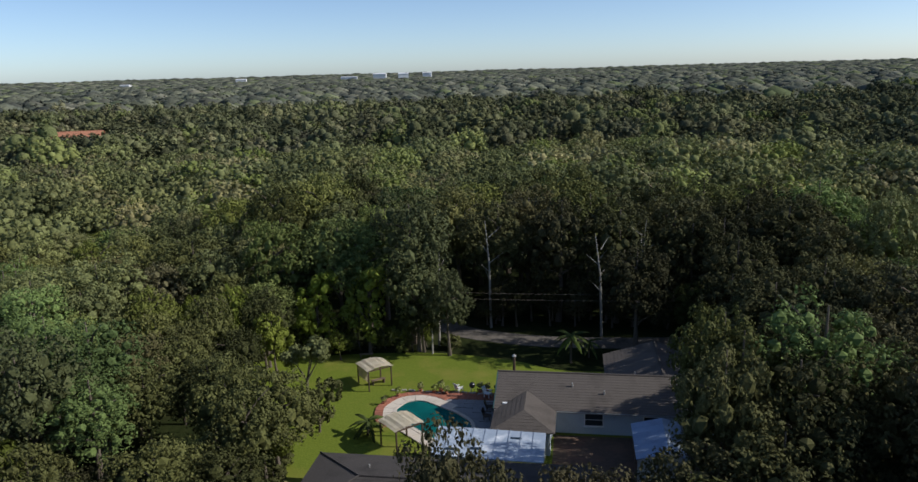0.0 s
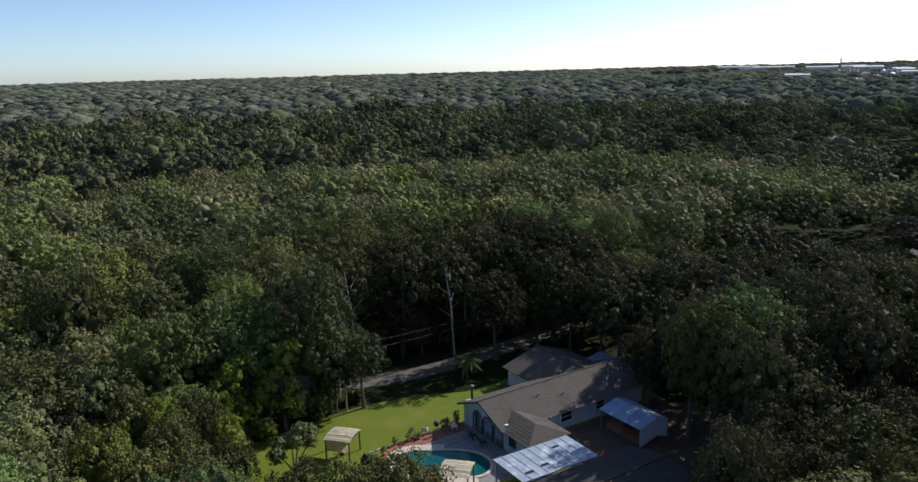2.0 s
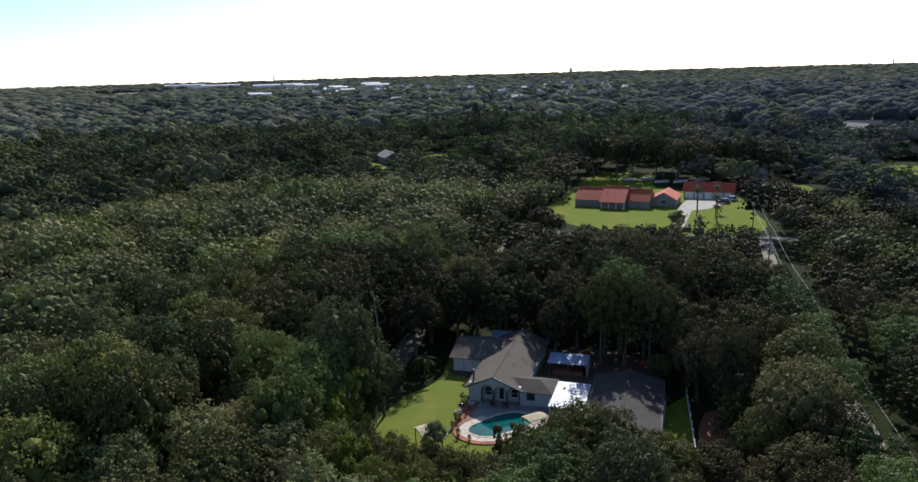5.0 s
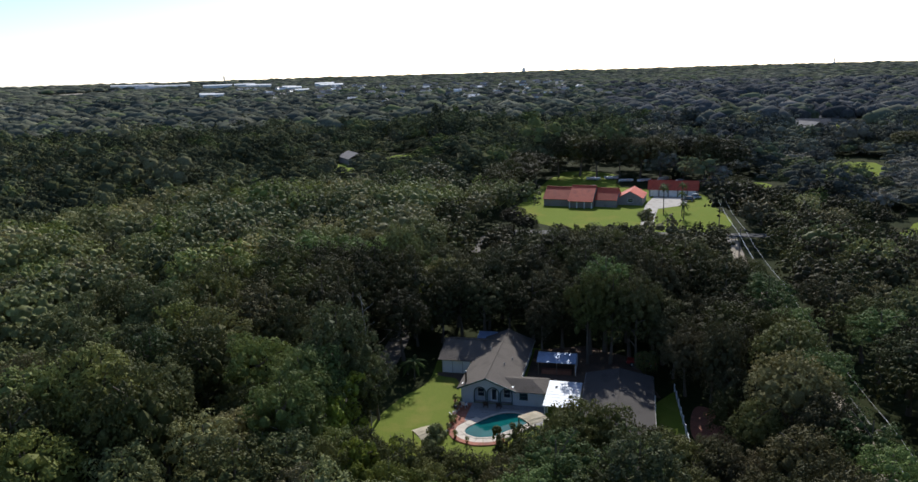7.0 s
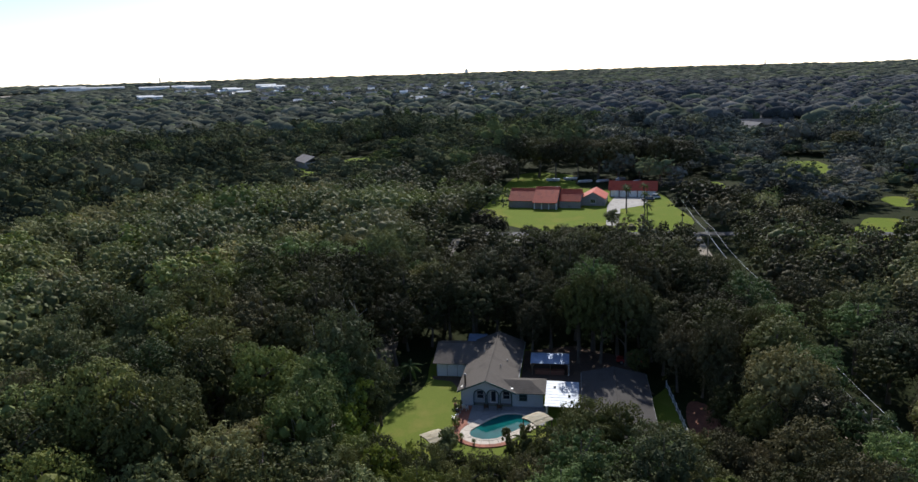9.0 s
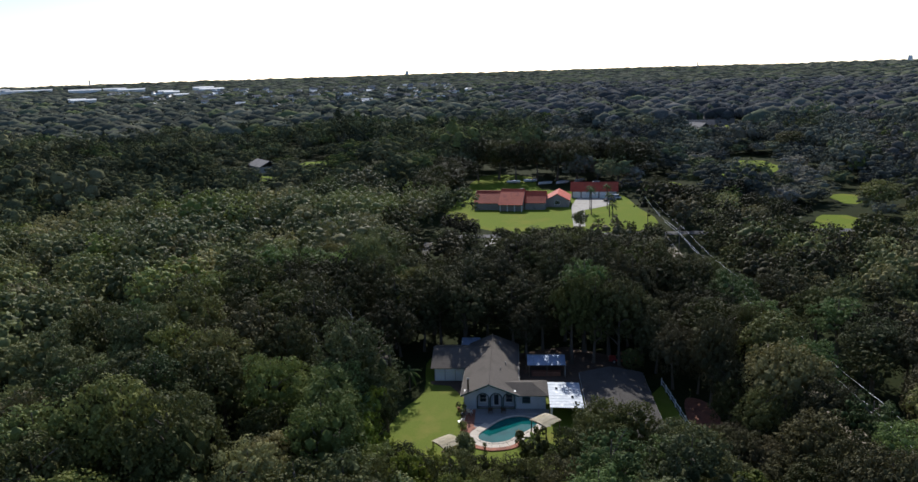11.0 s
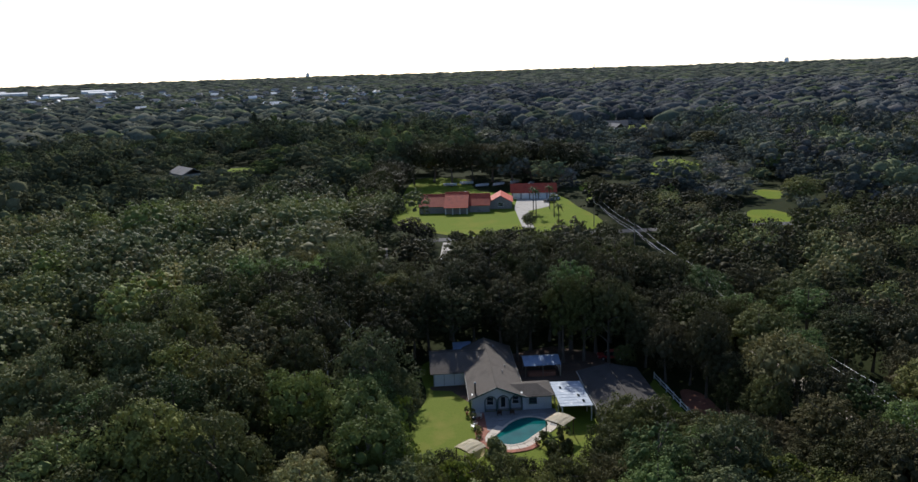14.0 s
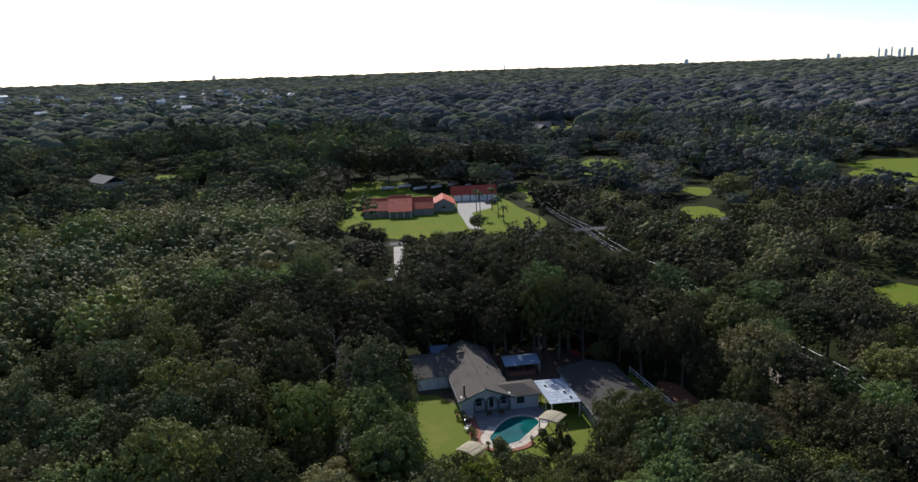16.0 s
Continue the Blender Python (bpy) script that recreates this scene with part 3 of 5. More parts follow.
def make_tree(kind, radius, height):
    """A tree thing of nominal size, standing at the origin: trunk and crown."""
    name, label, category = TREE_TALK[kind]
    root = thing(name, pose(0, 0, 0), label, category, "trees of the wood")
    shape = {"oak": "dome", "grey": "dome", "tall": "tall", "pine": "pine", "dark": "tall", "bush": "oak", "lime": "oak"}[kind]
    foot = {"oak": 0.24, "grey": 0.22, "tall": 0.16, "dark": 0.12, "pine": 0.30, "bush": 0.02, "lime": 0.14}[kind] * height
    count = {"oak": 34, "grey": 36, "tall": 40, "dark": 40, "pine": 46, "bush": 9, "lime": 14}[kind]
    n = {"oak": 3200, "grey": 3200, "tall": 4000, "dark": 3800, "pine": 3800, "bush": 800, "lime": 1500}[kind]
    leaf = {"oak": 0.29, "grey": 0.27, "tall": 0.30, "dark": 0.28, "pine": 0.25, "bush": 0.32, "lime": 0.30}[kind]
    mat = {"oak": M_LEAF, "grey": M_GREYOAK, "tall": M_LEAF_TALL, "dark": M_SHADE_LEAF, "pine": M_PINE, "bush": M_LEAF, "lime": M_BRIGHT}[kind]
    core, lv = crown_parts(shape, radius, height - foot, count, n, leaf, BALL1, 0.46, {"bush": 40, "lime": 70, "pine": 150}.get(kind, 130))
    me = mesh_from("crown", core + [lv], mat)
    crown = mesh_object("crown", me, root)
    crown.location = (0, 0, foot)
    stem(root, height, foot + 0.1 * height, 0.05 + 0.022 * height, radius * 0.8, pine=(kind == "pine"))
    return root


TEMPLATES = {"grey": [make_tree("grey", 4.2, 10.0) for _ in range(3)], "oak": [make_tree("oak", 4.2, 10.0) for _ in range(4)], "tall": [make_tree("tall", 4.2, 14.0) for _ in range(4)],
             "dark": [make_tree("dark", 4.0, 13.0) for _ in range(3)], "pine": [make_tree("pine", 4.0, 15.0) for _ in range(4)], "bush": [make_tree("bush", 1.8, 2.8) for _ in range(3)], "lime": [make_tree("lime", 2.4, 6.0) for _ in range(2)]}
SIZES = {"oak": (4.2, 10.0), "grey": (4.2, 10.0), "tall": (4.2, 14.0), "dark": (4.0, 13.0), "pine": (4.0, 15.0), "bush": (1.8, 2.8), "lime": (2.4, 6.0)}
used = set()


def plant(kind, x, y, radius, height, label=""):
    ob = TEMPLATES[kind][int(rng.integers(len(TEMPLATES[kind])))]
    r0, h0 = SIZES[kind]
    m = pose(x, y, 0, 0, 0, float(rng.uniform(0, 360))) @ Matrix.Diagonal((radius / r0, radius / r0, height / h0, 1))
    if ob.name not in used:
        used.add(ob.name)
        ob.matrix_basis = m
        made = ob
    else:
        m0 = ob.matrix_basis.copy()
        ob.matrix_basis = Matrix.Identity(4)
        made = copy_thing(ob, m)
        ob.matrix_basis = m0
    if label:
        tagged(made, label)
    return made


SPOTS = []          # x, y, radius of the trees that stand


def free(x, y, r, close=0.56):
    return all((x - a) ** 2 + (y - b) ** 2 > (close * (r + c)) ** 2 for a, b, c in SPOTS)


# trees that stand out
for kind, x, y, radius, height, label in (
        ("grey", 9.5, 27.5, 6.4, 12.0, "great spreading live oak with a domed grey-green crown"), ("grey", 16.5, 26.5, 5.4, 11.2, ""),
        ("dark", 31.5, 40.0, 4.6, 17.6, ""), ("dark", 27.2, 35.2, 4.2, 16.2, ""), ("pine", 22.6, 44.4, 4.4, 17.0, "tall pine with tufted bright green needles beside the outbuilding"),
        ("dark", 35, 46.6, 4.2, 15.5, ""), ("dark", 37, 33, 4.2, 15.0, ""), ("grey", 20.5, 31, 4.4, 10.5, ""), ("dark", 31, 53, 3.8, 13.0, ""), ("dark", 27.5, 46.5, 3.6, 13.0, ""),
        ("dark", 26.5, 40.5, 3.8, 14.5, ""), ("dark", 30.0, 59.5, 3.4, 11.0, ""), ("dark", 33, 63, 3.6, 13.0, ""), ("dark", 39, 54, 4.2, 13.5, ""),
        ("pine", -10.6, 81.5, 4.0, 15.0, ""), ("tall", -9.3, 89, 4.2, 15.8, ""), ("dark", 11.8, 86.6, 4.6, 16.8, ""),
        ("tall", -14, 82.5, 4.2, 15.8, ""), ("tall", -21.0, 82.0, 4.4, 15.5, ""), ("tall", -27.5, 80, 3.8, 12.5, ""), 
        ("oak", 41.5, 54.7, 3.8, 9.5, ""), ("tall", 47.5, 80, 3.8, 16.8, ""), ("dark", 30, 83, 4.2, 14.5, ""), ("dark", 18.6, 85.5, 4.4, 15.5, ""), ("dark", 4.6, 89.0, 4.4, 16.0, ""), ("tall", -5.4, 80.4, 4.6, 18.0, "tall broadleaf tree with a bright green top at the lawn's edge"), ("dark", 25.0, 74.5, 3.0, 9.0, ""),
        ("grey", -0.6, 32.8, 3.3, 13.6, "tall oak with an upright grey-green crown"), ("grey", 5.0, 25.0, 3.4, 13.2, ""), ("grey", -9.5, 33.6, 3.0, 7.6, ""), ("dark", 45, 59, 4.6, 14.0, ""), ("dark", 49, 51, 5.0, 14.6, ""), ("dark", 51, 43, 5.0, 14.8, ""), ("dark", 47, 35, 4.8, 14.8, ""), ("dark", 43, 45, 4.4, 14.0, ""), ("lime", 33, 73.0, 3.4, 9.0, ""), ("grey", 6.0, 35.6, 3.4, 10.0, ""), ("grey", 12.0, 36.0, 3.6, 10.2, ""),
        ("oak", -14.2, 51.8, 3.4, 8.7, ""), ("bush", -12.6, 59.4, 2.4, 4.8, ""), ("oak", -15.5, 48.6, 3.1, 9.0, ""), ("oak", -18.2, 53.5, 3.2, 8.8, ""), ("lime", -15.0, 50.6, 2.3, 7.6, ""), ("oak", -20.5, 55.6, 2.6, 6.6, ""),
        ("oak", -28.0, 59.5, 3.2, 9.6, ""), ("oak", -28.6, 66.2, 3.0, 9.6, ""), ("lime", -27.6, 72.5, 2.4, 8.4, ""), ("oak", -30.5, 70.0, 3.2, 10.4, ""),
        ("dark", 21.5, 46.8, 3.8, 14.2, ""), ("dark", 20.0, 41.0, 4.4, 14.5, ""), ("dark", 24.2, 51.0, 3.6, 12.0, ""), ("dark", 26.6, 55.5, 3.8, 11.5, ""), ("dark", 17.2, 36.5, 3.8, 12.0, ""), ("dark", 29.6, 67.5, 3.4, 12.5, ""), ("oak", -18.5, 46.5, 3.0, 6.4, ""),
        ("tall", -4.8, 77.9, 3.4, 12.5, ""), ("lime", -10.2, 78.0, 3.4, 9.8, ""), ("lime", -15.6, 78.2, 3.2, 9.2, ""), ("lime", -19.0, 71.4, 2.3, 7.4, ""), ("tall", -21.0, 77.0, 3.0, 9.4, ""), ("lime", -24.2, 73.8, 2.9, 9.6, ""), ("oak", -25.2, 77.2, 2.8, 9.4, ""), ("oak", -25.4, 63.4, 2.8, 9.2, ""), ("oak", -24.8, 69.2, 2.9, 9.6, ""), ("oak", -20.5, 74.4, 2.8, 8.6, ""), ("dark", 17.4, 44.2, 3.6, 15.5, ""),
        ("oak", -20.8, 74.2, 2.3, 7.6, ""), ("dark", 26.5, 83.0, 4.0, 14.0, ""), ("oak", -4.2, 77.6, 2.3, 6.6, ""),
        ("lime", -13.2, 75.9, 1.5, 3.2, ""), ("lime", -22.4, 70.0, 1.6, 3.4, ""),
        ("oak", -25.0, 61.6, 3.0, 8.4, ""), ("oak", -21.4, 66.6, 2.5, 7.4, ""), ("oak", -20.6, 56.6, 3.1, 8.8, ""), ("tall", -1.4, 76.4, 2.6, 9.5, ""), 
        ("dark", 15.6, 40.6, 3.4, 15.5, ""), ("dark", 17.6, 47.6, 3.2, 15.5, ""), ("dark", 20.6, 54.4, 2.9, 10.2, ""),
        ("lime", -12.6, 44.4, 1.7, 3.6, ""), ("oak", -25, 54.5, 3.3, 8.8, "")):
    plant(kind, x, y, radius, height, label)
    SPOTS.append((x, y, radius * 0.9))

# the wood round the garden, tree by tree
count, tries = 0, 0
while count < 230 and tries < 12000:
    tries += 1
    a, q = rng.uniform(0, 6.283), math.sqrt(rng.uniform(0, 1)) * 62
    x, y = -4 + q * math.cos(a) * 1.12, 62 + q * math.sin(a) * 0.95
    h = tallest(x, y) * rng.uniform(0.82, 1.06)
    pick = rng.uniform()
    kind = ("pine" if pick < 0.2 else "tall" if pick < 0.62 else "oak") if h > 11 else ("oak" if h > 4.2 else "bush")
    if 4.2 < h < 10 and pick < 0.16:
        kind = "lime"
    # east and north of the house the wood's shade comes from darker leaf colour
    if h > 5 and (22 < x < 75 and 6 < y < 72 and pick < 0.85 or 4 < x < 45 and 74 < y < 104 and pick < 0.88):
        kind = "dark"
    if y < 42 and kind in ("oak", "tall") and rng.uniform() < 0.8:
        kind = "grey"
    radius = {"grey": 0.40, "pine": 0.31, "tall": 0.33, "dark": 0.33, "oak": 0.42, "bush": 0.55, "lime": 0.4}[kind] * h * rng.uniform(0.85, 1.15)
    radius = min(max(radius, 1.4), 5.6)
    if not clear_of(x, y, radius) or not free(x, y, radius):
        continue
    plant(kind, x, y, radius, h)
    SPOTS.append((x, y, radius))
    count += 1

# undergrowth behind the shaded track and between the dark trees
for i in range(26):
    x, y = rng.uniform(-1, 34), 0
    y = 84.5 + rng.uniform(0, 5.5) - 0.12 * x
    if off_line(x, y, NORTH_TRACK) > 3.4:
        plant("dark", x, y, rng.uniform(1.5, 2.4), rng.uniform(3.0, 6.5), "dark leafy undergrowth beside the shaded track")
# leafy thicket along the lawn's far edge
for i in range(16):
    x, y = -25.5 + i * 1.42 + rng.uniform(-0.4, 0.4), 78.2 + rng.uniform(-0.5, 1.0) - (1.6 if i < 2 else 0.0)
    plant("lime" if i % 3 == 0 else "bush", x, y, rng.uniform(1.2, 1.8), rng.uniform(2.4, 4.6), "tangled green thicket at the lawn's edge")
# undergrowth along the garden's edge
for i in range(46):
    t = rng.uniform(0, len(lawn_outline))
    (x0, y0), (x1, y1) = lawn_outline[int(t) % len(lawn_outline)], lawn_outline[(int(t) + 1) % len(lawn_outline)]
    x, y = x0 + (x1 - x0) * (t % 1), y0 + (y1 - y0) * (t % 1)
    if x > 4 or y < 52:
        continue
    out = Vector((x + 8, y - 62)).normalized() * rng.uniform(0.4, 2.0)
    if off_line(x, y, NORTH_TRACK) > 3:
        plant("bush", x + out.x, y + out.y, rng.uniform(0.9, 1.7), rng.uniform(1.2, 2.6))


# the wood farther off, as stuff
class Wood:
    def __init__(self, templates):
        self.templates, self.v, self.f, self.own, self.o = templates, [], [], [], 0

    def add(self, x, y, radius, height):
        v, f = self.templates[int(rng.integers(len(self.templates)))]
        a = rng.uniform(0, 6.283)
        ca, sa = math.cos(a), math.sin(a)
        depth = min(height * 0.95, 1.45 * radius + 2.4)
        w = v @ np.array([[ca, sa, 0], [-sa, ca, 0], [0, 0, 1]]) * (radius, radius, depth)
        self.v.append(w + (x, y, height - depth))
        self.f.append(f + self.o)
        self.own.append(np.full(len(v), rng.uniform(), np.float32))
        self.o += len(v)

    def build(self, name, material, label):
        me = bpy.data.meshes.new(name)
        v = np.concatenate(self.v).astype(np.float32)
        f = np.concatenate(self.f).astype(np.int32)
        me.vertices.add(len(v))
        me.vertices.foreach_set("co", v.ravel())
        me.loops.add(f.size)
        me.loops.foreach_set("vertex_index", f.ravel())
        me.polygons.add(len(f))
        me.polygons.foreach_set("loop_start", np.arange(0, f.size, f.shape[1], dtype=np.int32))
        me.polygons.foreach_set("use_smooth", np.ones(len(f), dtype=bool))
        me.update(calc_edges=True)
        me.attributes.new("tree", "FLOAT", "POINT").data.foreach_set("value", np.concatenate(self.own))
        me.materials.append(material)
        return tagged(new(name, me), label, "trees", kind="stuff")


def tris(f):
    return f if f.shape[1] == 3 else np.concatenate([f[:, (0, 1, 2)], f[:, (0, 2, 3)]])


def wood_template(kind, k, n, leaf, base, squash):
    """A whole tree of radius 1 and height 1 (the trunk is hidden in the wood)."""
    core, lv = crown_parts(kind, 4.0, 8.0, k, n, leaf, base, squash, n // 6)
    v, f, o = [], [], 0
    for cv, cf in core + [lv]:
        v.append(cv)
        f.append(tris(cf) + o)
        o += len(cv)
    v = np.concatenate(v)
    return v / (4.0, 4.0, 8.0) * (1, 1, 0.94) + (0, 0, 0.05), np.concatenate(f)


MID = [wood_template(s, k, n, 0.50, LOWDOME, q) for s, k, n, q in (("dome", 20, 360, 0.50), ("tall", 24, 360, 0.50), ("dome", 22, 360, 0.50), ("pine", 26, 340, 0.50), ("dome", 19, 360, 0.50), ("pine", 28, 340, 0.50), ("tall", 26, 360, 0.50), ("tall", 22, 360, 0.50))]
OUT = [wood_template(kind, k, 230, 0.52, LOWDOME, 0.70) for kind, k in (("dome", 10), ("tall", 13), ("dome", 9), ("dome", 12), ("tall", 12), ("pine", 13))]


def far_template(base):
    v, f = base
    j = v * rng.uniform(0.78, 1.2, (len(v), 1))
    return j * (1, 1, 0.5) + (0, 0, 0.52), f


def far_cluster():
    """A far crown of three merged domes."""
    v, f, o = [], [], 0
    for cx, cy, r, top in ((0, 0, 0.8, 1.0), (0.55, 0.2, 0.55, 0.82), (-0.35, 0.5, 0.5, 0.86)):
        j = LOWDOME[0] * rng.uniform(0.8, 1.15, (len(LOWDOME[0]), 1))
        v.append(j * (r, r, 0.46 * top) + (cx, cy, 0.52 * top))
        f.append(LOWDOME[1] + o)
        o += len(j)
    lv, lf = leaves_on(np.array([[0, 0, 0.52], [0.55, 0.2, 0.44], [-0.35, 0.5, 0.46]]), np.array([0.66, 0.54, 0.5]), 26, 0.26)
    v.append(lv * (1, 1, 0.8))
    f.append(tris(lf) + o)
    return np.concatenate(v), np.concatenate(f)


FAR = [far_cluster() for _ in range(8)]
VFAR = [far_template(LOWDOME) for _ in range(6)]


def seen_way(x, y, cx=-20, cy=45):
    """Degrees clockwise from +y."""
    return math.degrees(math.atan2(x - cx, y - cy))


outer_oak, far_oak = Wood(OUT), Wood(FAR)
mid, shaded_wood, greys, outer, far, horizon = Wood(MID), Wood(MID), Wood(MID), Wood(OUT), Wood(FAR), Wood(VFAR)
grid = 7.3
for i in range(-27, 31):
    for j in range(-27, 31):
        x, y = -10 + (i + rng.uniform(-0.42, 0.42)) * grid, 55 + (j + rng.uniform(-0.42, 0.42)) * grid
        d = math.hypot(x + 4, y - 62)
        if d > 165 or (seen_way(x, y) < -75 or seen_way(x, y) > 165) and d > 100:
            continue
        h = tallest(x, y) * rng.uniform(0.78, 1.08)
        big = rng.uniform() < 0.3 and d > 60
        r = min(4.4, max(1.5, 0.32 * h)) * (rng.uniform(1.3, 1.6) if big else rng.uniform(0.8, 1.2))
        if h > 3 and clear_of(x, y, r) and d > 42 and (d > 75 or free(x, y, r, 0.6)):
            # the first wood takes the leaves with shade in their colour
            (shaded_wood if 22 < x < 104 and 2 < y < 76 or 4 < x < 60 and 76 < y < 112 and rng.uniform() < 0.55 else greys if y < (52 if x < -30 else 40) and rng.uniform() < 0.8 else mid).add(x, y, r * 1.15, h * (1.06 if big else 0.94))
grid = 9.8
for i in range(-50, 52):
    for j in range(-50, 52):
        x, y = -4 + (i + rng.uniform(-0.45, 0.45)) * grid, 62 + (j + rng.uniform(-0.45, 0.45)) * grid
        d = math.hypot(x + 4, y - 62)
        if d <= 165 or d > 480 or seen_way(x, y) < -50 or seen_way(x, y) > 152:
            continue
        h = tallest(x, y) * rng.uniform(0.66, 1.26)
        r = 4.7 + 6.8 * rng.uniform() ** 2
        h *= 0.70 + 0.05 * r
        if clear_of(x, y, r):
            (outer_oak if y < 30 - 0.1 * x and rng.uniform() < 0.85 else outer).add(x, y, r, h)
FIELD = [(1750, 1180), (2300, 1330), (3900, 1330), (4300, 1480), (3000, 1640), (2250, 1700)]
ring_r = 470.0
while ring_r < 1500:
    step = 15.5 + (ring_r - 470) * 0.007
    n = int(math.radians(200) * ring_r / step)
    for k in range(n):
        a = math.radians(-47 + 200 * (k + rng.uniform(-0.4, 0.4)) / n)
        q = ring_r + rng.uniform(-0.45, 0.45) * step
        x, y = -20 + q * math.sin(a), 45 + q * math.cos(a)
        open_town = 760 < x and -150 < y < 760 and rng.uniform() < 0.35
        if not open_town and all(off_line(x, y, line) > w + 4 for line, w in GAP_LINES):
            s = rng.uniform(0.4, 1.45)
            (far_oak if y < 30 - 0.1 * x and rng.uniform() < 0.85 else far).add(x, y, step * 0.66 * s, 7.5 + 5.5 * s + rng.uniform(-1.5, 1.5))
    ring_r += step * 0.9
while ring_r < 4750:
    step = 23 + (ring_r - 1500) * 0.012
    n = int(math.radians(200) * ring_r / step)
    for k in range(n):
        a = math.radians(-47 + 200 * (k + rng.uniform(-0.4, 0.4)) / n)
        q = ring_r + rng.uniform(-0.45, 0.45) * step
        x, y = -20 + q * math.sin(a), 45 + q * math.cos(a)
        if inside(x, y, FIELD):
            continue
        hill = 1.0 + max(0.0, (q - 2500) / 2300) * (1.1 + 0.25 * noise.noise((a * 9, 0, 0)))
        horizon.add(x, y, step * 0.66 * rng.uniform(0.8, 1.3), 12.0 * hill * rng.uniform(0.8, 1.15))
    ring_r += step * 0.95
setting("far_field", slab(FIELD, 0.0, 0.3), M_SAND, "pale open field far off between woods")
mid.build("woodland", M_LEAF_TALL, "dense mixed wood of oaks and pines")
shaded_wood.build("evergreen_woodland", M_SHADE_LEAF, "wood between the two houses, shade put into its dark leaves")
greys.build("live_oak_woodland", M_GREYOAK, "grey-green live oak wood south of the garden")
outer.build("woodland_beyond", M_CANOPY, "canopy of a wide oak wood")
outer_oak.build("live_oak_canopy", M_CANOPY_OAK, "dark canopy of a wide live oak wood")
far_oak.build("far_live_oaks", M_FAR_OAK_HAZED, "distant dark live oak canopy on flat land, greyed in colour for haze")
far.build("far_woodland", M_FAR_HAZED, "distant green canopy reaching across flat land, greyed in colour for haze")
horizon.build("horizon_woodland", M_FAR_HAZED, "distant woods along the horizon, greyed in colour for haze")

# ---------------------------------------------------------------- house parts


def shingled(name, a, b, c, d, material, parent, rows=12, thick=0.08, label=""):
    """A roof slope with lapped courses: a-b along the eave, d-c along the top."""
    a, b, c, d = (Vector(q) for q in (a, b, c, d))
    up = (b - a).cross(d - a).normalized()
    if up.z < 0:
        up = -up
    bm = bmesh.new()
    line = []
    for i in range(rows):
        line += [(i / rows, 0.02), ((i + 1) / rows, 0.006)]
    line += [(1.0, -thick), (0.0, -thick)]
    left = [bm.verts.new(a.lerp(d, s) + up * q) for s, q in line]
    right = [bm.verts.new(b.lerp(c, s) + up * q) for s, q in line]
    n = len(line)
    for k in range(n):
        j = (k + 1) % n
        bm.faces.new((left[k], right[k], right[j], left[j]))
    bm.faces.new(left)
    bm.faces.new(right[::-1])
    bmesh.ops.recalc_face_normals(bm, faces=bm.faces)
    return part(name, bm, material, parent, label)


def profile_wall(vs, low, high, x0, x1):
    """A wall across y with its foot and top given as functions of y, from x0 to x1."""
    bm = bmesh.new()
    for y0, y1 in zip(vs, vs[1:]):
        e = 1e-4
        l0, l1, h0, h1 = low(y0 + e), low(y1 - e), high(y0), high(y1)
        if h0 - l0 < 0.01 and h1 - l1 < 0.01:
            continue
        q = [(y0, l0), (y1, l1), (y1, h1), (y0, h0)]
        f = [bm.verts.new((x0, y, z)) for y, z in q]
        g = [bm.verts.new((x1, y, z)) for y, z in q]
        bm.faces.new(f)
        bm.faces.new(g[::-1])
        for k in range(4):
            j = (k + 1) % 4
            bm.faces.new((f[k], g[k], g[j], f[j]))
    bmesh.ops.recalc_face_normals(bm, faces=bm.faces)
    return bm


def window(parent, m, w, h, bars=1, material=M_WHITE):
    """A framed window in the plane y = 0, its sill at the origin, facing -y."""
    bm = bmesh.new()
    t = 0.07
    for x0, z0, x1, z1 in ((-w / 2, 0, -w / 2 + t, h), (w / 2 - t, 0, w / 2, h), (-w / 2 + t, 0, w / 2 - t, t), (-w / 2 + t, h - t, w / 2 - t, h)):
        add_box(bm, x0, -0.05, z0, x1, 0.03, z1, m)
    for i in range(bars):
        z = h * (i + 1) / (bars + 1)
        add_box(bm, -w / 2 + t, -0.04, z - 0.02, w / 2 - t, 0.02, z + 0.02, m)
    fr = part("window", bm, material, parent)
    part("pane", box(-w / 2 + t, -0.01, t, w / 2 - t, 0.01, h - t, m), M_GLASS, fr)
    part("sill", box(-w / 2 - 0.06, -0.10, -0.05, w / 2 + 0.06, -0.004, -0.004, m), material, fr)
    return fr


FACE_W = Matrix.Rotation(radians(-90), 4, "Z")     # turns a part that faces -y so that it faces -x
FACE_N = Matrix.Rotation(radians(180), 4, "Z")
FACE_E = Matrix.Rotation(radians(90), 4, "Z")


def shift(x, y, z, turn=None):
    return Matrix.Translation((x, y, z)) @ (turn or Matrix.Identity(4))


# ---------------------------------------------------------------- the house
EAVE, RIDGE = 2.25, 3.85
house = thing("house", HOUSE, "single-storey pale blue stucco house with a brown-grey shingle roof", "house")
ARCHES = (0.85, -0.95, -2.75)


def gable_top(y):
    return EAVE + (RIDGE - EAVE) * (1 - abs(y) / 4.0) - 0.06


